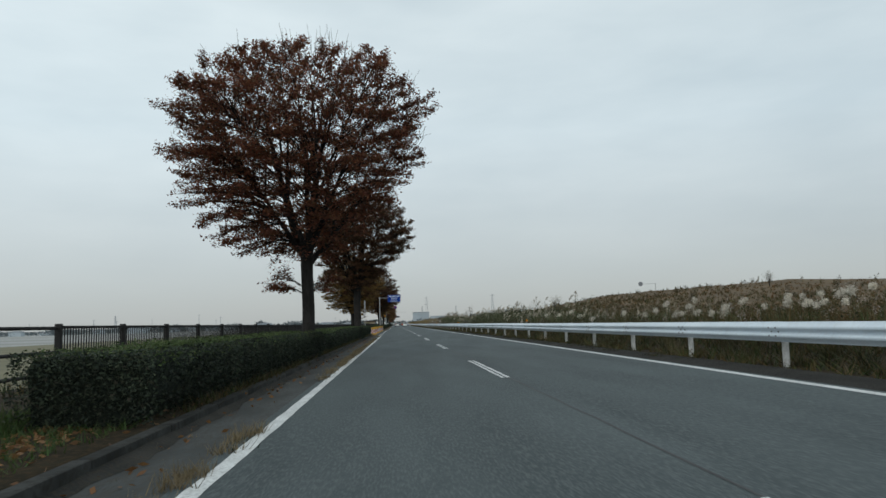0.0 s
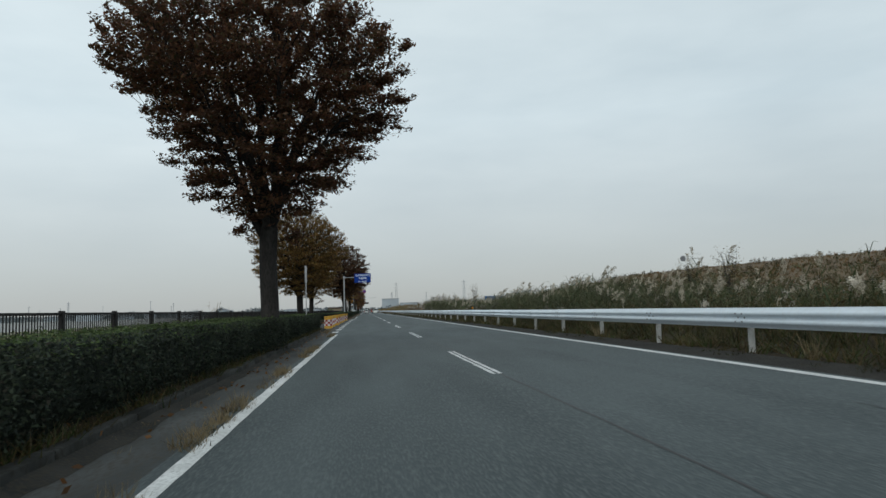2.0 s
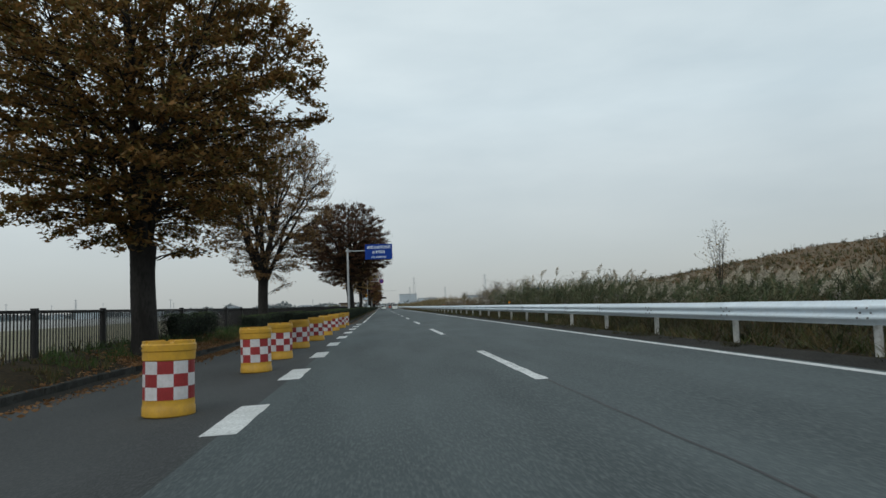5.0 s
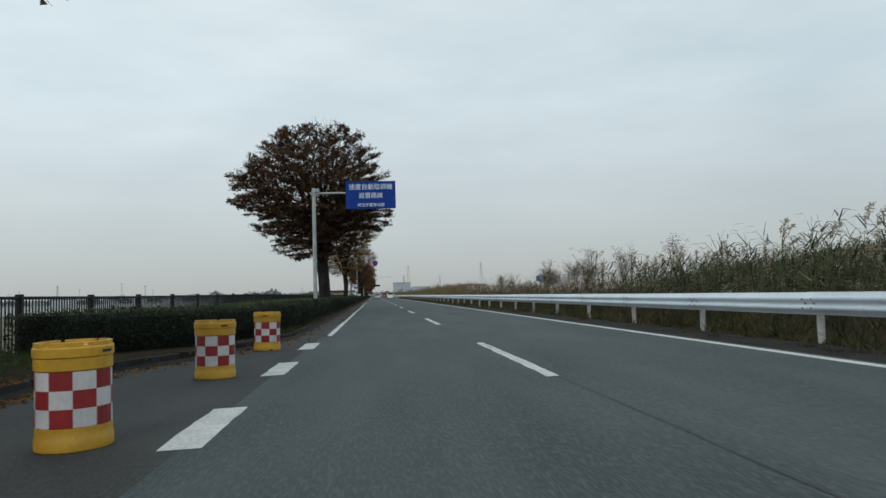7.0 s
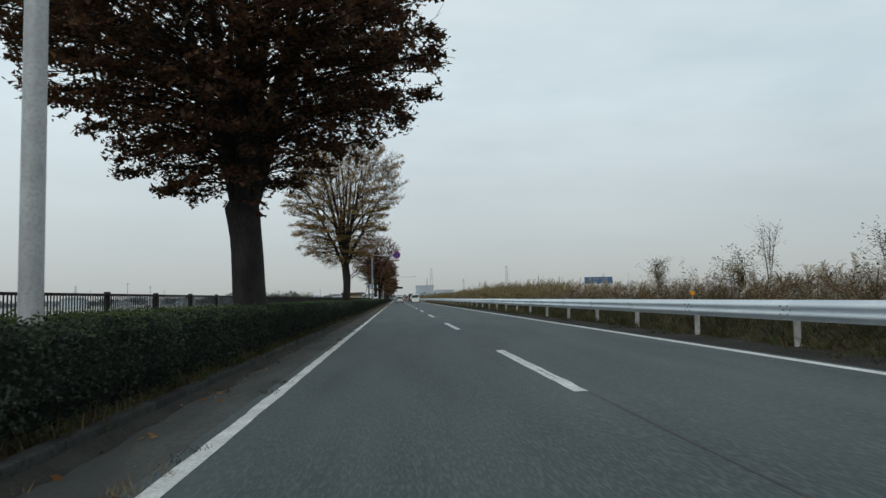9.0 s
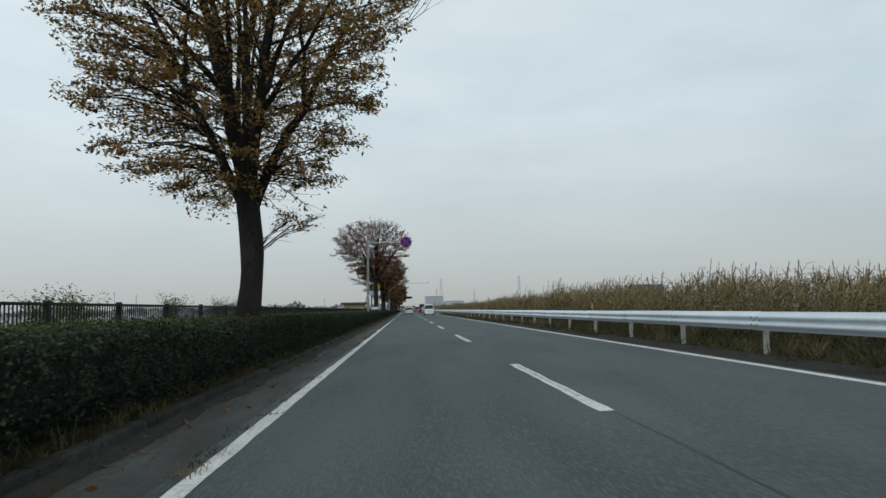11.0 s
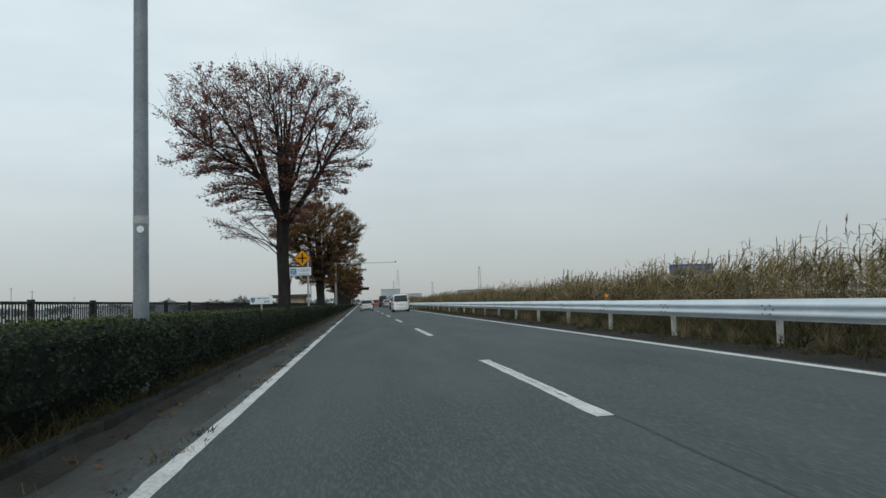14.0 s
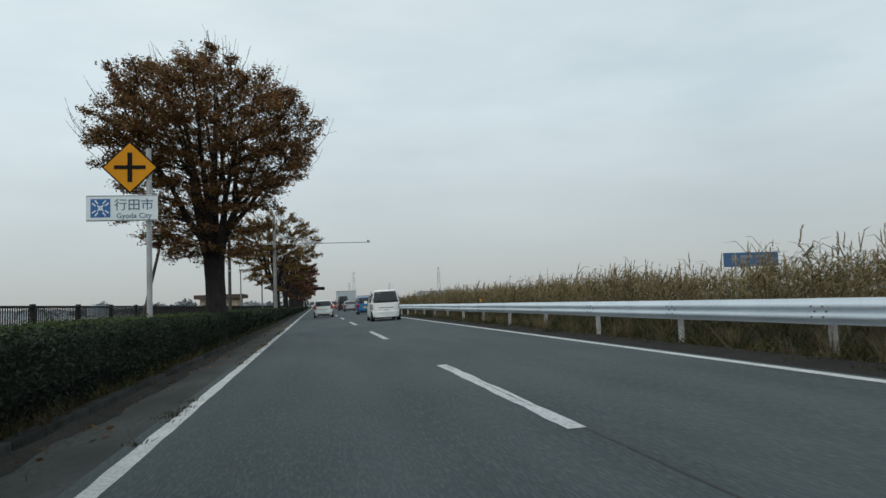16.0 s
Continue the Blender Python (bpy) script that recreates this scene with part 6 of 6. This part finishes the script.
# ------------------------------------------------------------------ vehicles ahead
def car(m, label, paint, length, width, height, belt, rear, front, roof_front, kind, plate, group=""):
    """rear, front: how far the tail and the nose lean in towards the roof (m). roof_front: where the roof begins (m from the nose)."""
    th = thing("car", m, label, "car", group)
    hw, hl = width / 2, length / 2
    zs = [0.2, 0.28, 0.5, 0.72, belt - 0.06, belt, belt + 0.12, (belt + height) / 2, height - 0.14, height - 0.04, height]
    lv = []
    for z in zs:
        up = max(0.0, (z - belt) / (height - belt))
        w = hw * (0.955 if z < 0.25 else 1.0 if z <= belt else 1.0 - 0.2 * up ** 1.3)
        y_r = -hl + (0.05 if z < 0.3 else 0.0) + rear * up ** 1.2
        y_f = hl - (0.08 if z < 0.3 else 0.0) - (front if z <= belt - 0.01 else front + (roof_front - front) * min(1, up * 1.1)) * (1 if z > belt - 0.1 else 0.15)
        if z == height:
            w, y_r, y_f = w * 0.86, y_r + 0.16, y_f - 0.16
        lv.append((z, w, y_r, y_f))
    N = 4.2
    table = np.array(lv)

    def at_z(z):
        return [float(np.interp(z, table[:, 0], table[:, k])) for k in (1, 2, 3)]

    def rear_y(x, z):
        w, r, f = at_z(z)
        return (r + f) / 2 - (f - r) / 2 * max(0.0, 1 - min(1, abs(x) / w) ** N) ** (1 / N)

    def side_x(y, z):
        w, r, f = at_z(z)
        return w * max(0.0, 1 - min(1, abs(2 * y - r - f) / (f - r)) ** N) ** (1 / N)
    bm = bmesh.new()
    S, rings = 44, []
    for z, w, r, f in lv:
        ring = []
        for j in range(S):
            a = 2 * math.pi * j / S
            c, s = math.cos(a), math.sin(a)
            ring.append(bm.verts.new((w * math.copysign(abs(c) ** (2 / N), c), (r + f) / 2 + (f - r) / 2 * math.copysign(abs(s) ** (2 / N), s), z)))
        rings.append(ring)
    for p, q in zip(rings, rings[1:]):
        for j in range(S):
            bm.faces.new((p[j], p[(j + 1) % S], q[(j + 1) % S], q[j]))
    bm.faces.new(rings[-1])
    bm.faces.new(rings[0][::-1])
    shade(part("body", bm, paint, th), 38)

    def rear_patch(name, x0, x1, z0, z1, material, lab="", proud=0.008, taper=0.0):
        n, m = 17, 7
        v = []
        for j in range(m):
            z = z0 + (z1 - z0) * j / (m - 1)
            for i in range(n):
                x = x0 + (x1 - x0) * i / (n - 1)
                x *= 1 - taper * j / (m - 1)
                v.append((x, rear_y(x, z) - proud, z))
        f = [(j * n + i, j * n + i + 1, (j + 1) * n + i + 1, (j + 1) * n + i) for j in range(m - 1) for i in range(n - 1)]
        me = bpy.data.meshes.new(name)
        me.from_pydata(v, [], f)
        o = part(name, smooth(me), material, th, lab)
        sol = o.modifiers.new("thick", "SOLIDIFY")
        sol.thickness, sol.offset = 0.012, -1.0
        return o

    def side_patch(name, y0, y1, z0, z1, material, sgn):
        v = []
        for j in range(4):
            z = z0 + (z1 - z0) * j / 3
            for i in range(5):
                y = y0 + (y1 - y0) * i / 4
                v.append((sgn * (side_x(y, z) + 0.006), y, z))
        f = [(j * 5 + i, j * 5 + i + 1, (j + 1) * 5 + i + 1, (j + 1) * 5 + i) for j in range(3) for i in range(4)]
        me = bpy.data.meshes.new(name)
        me.from_pydata(v, [], f)
        o = part(name, smooth(me), material, th)
        o.modifiers.new("thick", "SOLIDIFY").thickness = 0.008
    rear_patch("rear_window", -hw * 0.9, hw * 0.9, belt + 0.04, height - 0.09, M["glass"], "dark tinted rear window", 0.016, taper=0.12)
    rear_patch("rear_bumper", -hw * 0.97, hw * 0.97, 0.27, 0.56, paint, "", 0.045)
    if kind == "van":
        rear_patch("lower_skirt", -hw * 0.93, hw * 0.93, 0.225, 0.285, paint, "", 0.06)
        rear_patch("tailgate_seam", -hw * 0.8, hw * 0.8, 0.565, 0.578, M["sign_grey"], "", 0.02)
    else:
        rear_patch("bumper_insert", -hw * 0.6, hw * 0.6, 0.22, 0.33, M["black_trim"], "black lower insert", 0.055)
    lamp = M["lamp_clear"] if kind == "van" else M["lamp_red"]
    for sgn in (-1, 1):
        z0, z1 = {"van": (belt - 0.34, belt - 0.02), "hatch": (belt - 0.2, belt + 0.18), "kei": (belt - 0.3, belt - 0.02), "sedan": (belt - 0.28, belt - 0.06)}[kind]
        rear_patch("tail_lamp", sgn * hw * (0.84 if kind == "van" else 0.74), sgn * hw * 0.985, z0, z1, lamp, "tail lamp lens", 0.014)
        if kind != "van":
            rear_patch("reflector", sgn * hw * 0.66, sgn * hw * 0.88, 0.4, 0.44, M["lamp_red"], "red reflector", 0.055)
        for y0, y1 in ((-hl + 0.32 + rear, -0.35), (-0.27, 0.7)):
            side_patch("side_window", y0, y1, belt + 0.06, height - 0.17, M["glass"], sgn)
        mirror = part("door_mirror", box(-0.09, 0.09, -0.05, 0.05, -0.07, 0.07, bevel=0.025), paint if kind != "kei" else M["black_trim"], th, "", pose(sgn * (hw + 0.07), hl - roof_front * 0.75, belt + 0.1))
        for y in (-hl + 0.68, hl - 0.8):
            wh = part("wheel", cyl(0.30, 0.30, (0, -0.095, 0), (0, 0.095, 0), sides=24), M["tyre"], th, "black tyre", pose(sgn * (hw - 0.11), y, 0.3, 0, 0, 90))
            part("rim", cyl(0.19, 0.17, (0, -0.1 * sgn, 0), (0, -0.112 * sgn, 0), sides=20), M["rim"], wh)
    rear_patch("garnish", -hw * 0.5, hw * 0.5, belt - 0.26, belt - 0.22, M["chrome"], "chrome strip", 0.016)
    pl = rear_patch("number_plate", -0.165, 0.165, belt - 0.46, belt - 0.3, plate, "plain number plate", 0.018)
    rear_patch("plate_bar", -0.1, 0.1, belt - 0.395, belt - 0.365, M["sign_grey"], "", 0.022)
    rear_patch("wiper", -0.02, 0.36, belt + 0.1, belt + 0.13, M["black_trim"], "", 0.02)
    part("antenna", cyl(0.006, 0.003, (hw * 0.55, -hl + rear + 0.6, height - 0.02), (hw * 0.55, -hl + rear + 0.4, height + 0.25), sides=6), M["black_trim"], th)
    part("underbody", box(-hw * 0.85, hw * 0.85, -hl + 0.25, hl - 0.3, 0.14, 0.21), M["black_trim"], th)
    return th


def on_road(x, y, length):
    return pose(x, y + length / 2, CROSS * x, 0, -math.degrees(CROSS), 0)


car(on_road(3.98, 289.0, 4.2), "white compact minivan with dark rear glass driving ahead", M["white_car"], 4.2, 1.70, 1.72, 0.98, 0.16, 0.9, 1.5, "van", M["sign_white"])
car(on_road(4.7, 316.0, 3.4), "small bright blue upright hatchback with yellow plate ahead", M["blue_car"], 3.4, 1.48, 1.62, 0.98, 0.10, 0.6, 1.1, "kei", M["plate_yellow"])
car(on_road(0.8, 312.0, 3.9), "white hatchback with black lower bumper ahead in the lane", M["white_car"], 3.9, 1.70, 1.52, 0.95, 0.42, 0.9, 1.6, "hatch", M["sign_white"])
car(on_road(5.0, 350.0, 4.6), "silver saloon car ahead in traffic", M["silver_car"], 4.6, 1.78, 1.46, 0.95, 0.75, 1.1, 1.9, "sedan", M["sign_white"])
car(on_road(4.7, 366.0, 4.9), "dark maroon tall van ahead in traffic", M["dark_car"], 4.9, 1.8, 2.4, 1.15, 0.08, 0.6, 1.0, "van", M["sign_white"])
car(on_road(4.4, 420.0, 4.4), "red-orange van far ahead in traffic", M["red_car"], 4.4, 1.75, 1.85, 1.0, 0.1, 0.6, 1.0, "van", M["sign_white"])


# ------------------------------------------------------------------ distance
def house(x, y, w, d, h, roof_h, wall_m, roof_m, label, turn=0.0, windows=True):
    th = thing("house", pose(x, y, -0.6, 0, 0, turn), label, "house", "distant houses" if windows else "")
    part("wall", box(-w / 2, w / 2, -d / 2, d / 2, 0, h), wall_m, th)
    bm = bmesh.new()
    o = 0.5
    b = [bm.verts.new(p) for p in ((-w / 2 - o, -d / 2 - o, h), (w / 2 + o, -d / 2 - o, h), (w / 2 + o, d / 2 + o, h), (-w / 2 - o, d / 2 + o, h))]
    t = [bm.verts.new(p) for p in ((-w / 2 + d * 0.3, 0, h + roof_h), (w / 2 - d * 0.3, 0, h + roof_h))]
    for q in ((b[0], b[1], t[1], t[0]), (b[2], b[3], t[0], t[1]), (b[1], b[2], t[1]), (b[3], b[0], t[0]), (b[3], b[2], b[1], b[0])):
        bm.faces.new(q)
    part("roof", bm, roof_m, th)
    if windows:
        for k in range(2):
            xx = -w / 4 + k * w / 2
            for z in ((1.2,) if h < 4 else (1.2, 3.9)):
                wn = part("window", box(xx - 0.8, xx + 0.8, -d / 2 - 0.05, -d / 2 - 0.01, z, z + 1.1), M["far_glass"], th)
                part("frame", box(xx - 0.9, xx + 0.9, -d / 2 - 0.07, -d / 2 - 0.055, z - 0.08, z), M["far_steel"], wn)
    return th


shed = thing("shed", pose(-12.6, 352, -0.6), "low cream shed with a flat dark brown roof behind the fence", "shed")
part("wall", box(-2.5, 2.5, -3, 3, 0, 3.1), M["cream_wall"], shed)
part("roof", box(-3.2, 3.2, -3.6, 3.6, 3.1, 3.65, bevel=0.03), M["brown_roof"], shed, "thick flat brown roof edge")
part("door", box(-1.9, -0.9, -3.06, -3.0, 0.6, 2.6), M["far_roof"], shed, "grey door")
for x, y, h, r in ((-6.1, 304.0, 6.4, 0.13), (-6.9, 320.0, 4.6, 0.07), (-6.7, 345.0, 6.2, 0.1)):
    p = thing("pole", pose(x, y, 0), "dark upright utility pole standing behind the hedge trees", "pole", "poles behind the trees")
    part("shaft", cyl(r, 0.8 * r, (0, 0, -0.3), (0, 0, h), sides=12), M["wood_pole"] if r > 0.12 else M["concrete_pole"], p)
    part("step_band", cyl(1.12 * r, 1.12 * r, (0, 0, 0.6 * h), (0, 0, 0.6 * h + 0.1), sides=12), M["galv"], p)
rd = random.Random(5)
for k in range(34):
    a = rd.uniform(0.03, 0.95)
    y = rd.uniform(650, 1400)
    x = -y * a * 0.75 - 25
    house(x, y, rd.uniform(9, 20), rd.uniform(8, 11), rd.choice((3.0, 3.2, 5.2, 5.6)), rd.uniform(1.2, 2.2), M["far_wall"], M["far_roof"], "pale distant house with a grey roof across the fields, tinted for haze", rd.uniform(-40, 40))


def far_wood(x, y, w, h, seed):
    r = np.random.default_rng(seed)
    n = 900
    px, pz = r.normal(0, w * 0.33, n), r.random(n) ** 0.8
    top = h * (0.55 + 0.45 * np.cos(np.clip(px / w, -0.5, 0.5) * np.pi)) * (1 + 0.12 * np.sin(px * 1.3 + seed))
    c = np.stack([x + px, y + r.normal(0, w * 0.15, n), -0.6 + pz * top], 1)
    return leaf_quads(c, np.full(n, h * 0.09), r, 0.9)


groves = [far_wood(-(y + 250) * a - 20, y + 250, w, h, 900 + k) for k, (y, a, w, h) in enumerate((
    (520, 0.16, 16, 9), (560, 0.34, 22, 8), (640, 0.1, 20, 11), (600, 0.52, 26, 8), (700, 0.28, 30, 9), (760, 0.2, 26, 9), (680, 0.44, 24, 8), (820, 0.62, 40, 8),
    (840, 0.36, 40, 9), (900, 0.12, 40, 11), (880, 0.5, 50, 8), (780, 0.7, 36, 9), (900, 0.05, 30, 10), (950, 0.25, 60, 9),
    (450, 0.2, 18, 6), (530, 0.42, 24, 6.5), (560, 0.12, 26, 8), (500, 0.3, 20, 6), (580, 0.55, 28, 6.5), (620, 0.24, 34, 7), (660, 0.4, 34, 7), (560, 0.05, 18, 7)))]
stuff("far_trees", join(*groves), M["far_wood"], "clumps of trees across the fields, coloured with haze", "trees")
band = []
for k in range(60):
    x = -1700 + 57 * k
    r = np.random.default_rng(k)
    n = 120
    c = np.stack([x + r.uniform(-32, 32, n), 1500 + r.uniform(-30, 30, n), r.random(n) ** 0.7 * (6 + 5 * noise.noise((k * 0.7, 1, 2)) ** 2 * 4)], 1)
    band.append(leaf_quads(c, np.full(n, 4.0), r, 0.9))
stuff("far_trees", join(*band), M["far_wood"], "line of far trees on the horizon, coloured with haze", "trees")


def far_pole(x, y, h, seed):
    th = thing("utility_pole", pose(x, y, -0.6), "thin distant concrete utility pole in the fields", "utility pole", "distant poles")
    part("pole", cyl(0.2, 0.14, (0, 0, 0), (0, 0, h), sides=8), M["far_steel"], th)
    part("cross_arm", box(-0.9, 0.9, -0.06, 0.06, h - 0.7, h - 0.55), M["far_steel"], th)


for k in range(15):
    y = rd.uniform(330, 700)
    far_pole(-y * rd.uniform(0.06, 0.72) - 15, y, rd.uniform(9, 13), k)


def pylon(x, y, h):
    th = thing("lattice_pylon", pose(x, y, 0), "distant lattice power pylon, tinted for haze", "pylon", "distant pylons")
    w = h * 0.06
    for sx in (-1, 1):
        for sy in (-1, 1):
            part("leg", cyl(0.2, 0.14, (sx * w, sy * w, 0), (sx * w * 0.2, sy * w * 0.2, h), sides=6), M["far_steel"], th)
    for k in range(6):
        z0, z1 = h * k / 6, h * (k + 1) / 6
        a, b = w * (1 - 0.8 * k / 6), w * (1 - 0.8 * (k + 1) / 6)
        part("brace", cyl(0.09, 0.09, (-a, -a, z0), (b, -b, z1), sides=5), M["far_steel"], th)
        part("brace", cyl(0.09, 0.09, (a, -a, z0), (-b, -b, z1), sides=5), M["far_steel"], th)
    for z in (0.7, 0.82, 0.94):
        part("cross_arm", cyl(0.14, 0.1, (-w * 1.6, 0, h * z), (w * 1.6, 0, h * z), sides=6), M["far_steel"], th)


for x, y, h in ((160, 1160, 46), (60, 1350, 52), (330, 1250, 34), (45, 1180, 30), (120, 1400, 34), (-420, 1100, 26)):
    pylon(x, y, h)


def block(x, y, w, d, h, label):
    th = thing("building", pose(x, y, 0), label, "building", "distant buildings")
    part("wall", box(-w / 2, w / 2, -d / 2, d / 2, -0.5, h), M["far_wall"], th)
    part("roof", box(-w / 2 - 0.4, w / 2 + 0.4, -d / 2 - 0.4, d / 2 + 0.4, h, h + 0.6), M["far_roof"], th)
    for j in range(max(1, int(h / 4))):
        for k in range(max(2, int(w / 6))):
            xx = -w / 2 + (k + 0.5) * w / max(2, int(w / 6))
            part("window", box(xx - 1.4, xx + 1.4, -d / 2 - 0.12, -d / 2 - 0.02, 1.5 + 4 * j, 3.2 + 4 * j), M["far_glass"], th)


block(54, 1500, 34, 20, 24, "large pale distant factory building, tinted for haze")
block(92, 1500, 36, 16, 15, "pale distant warehouse with flat roof, tinted for haze")
block(110, 900, 30, 14, 10, "pale distant low building, tinted for haze")

# dark overhead board far along the road
s9 = thing("overhead_sign", pose(-2.6, 430, 0), "dark overhead direction board on an arm far along the road", "road sign")
part("pole", cyl(0.13, 0.11, (0, 0, -0.2), (0, 0, 5.9)), M["galv"], s9)
part("arm", cyl(0.06, 0.05, (0, 0, 5.4), (5.2, 0, 5.4)), M["galv"], s9)
part("board", box(2.0, 5.2, -0.1, -0.04, 4.95, 5.75, bevel=0.01), M["sign_black"], s9)
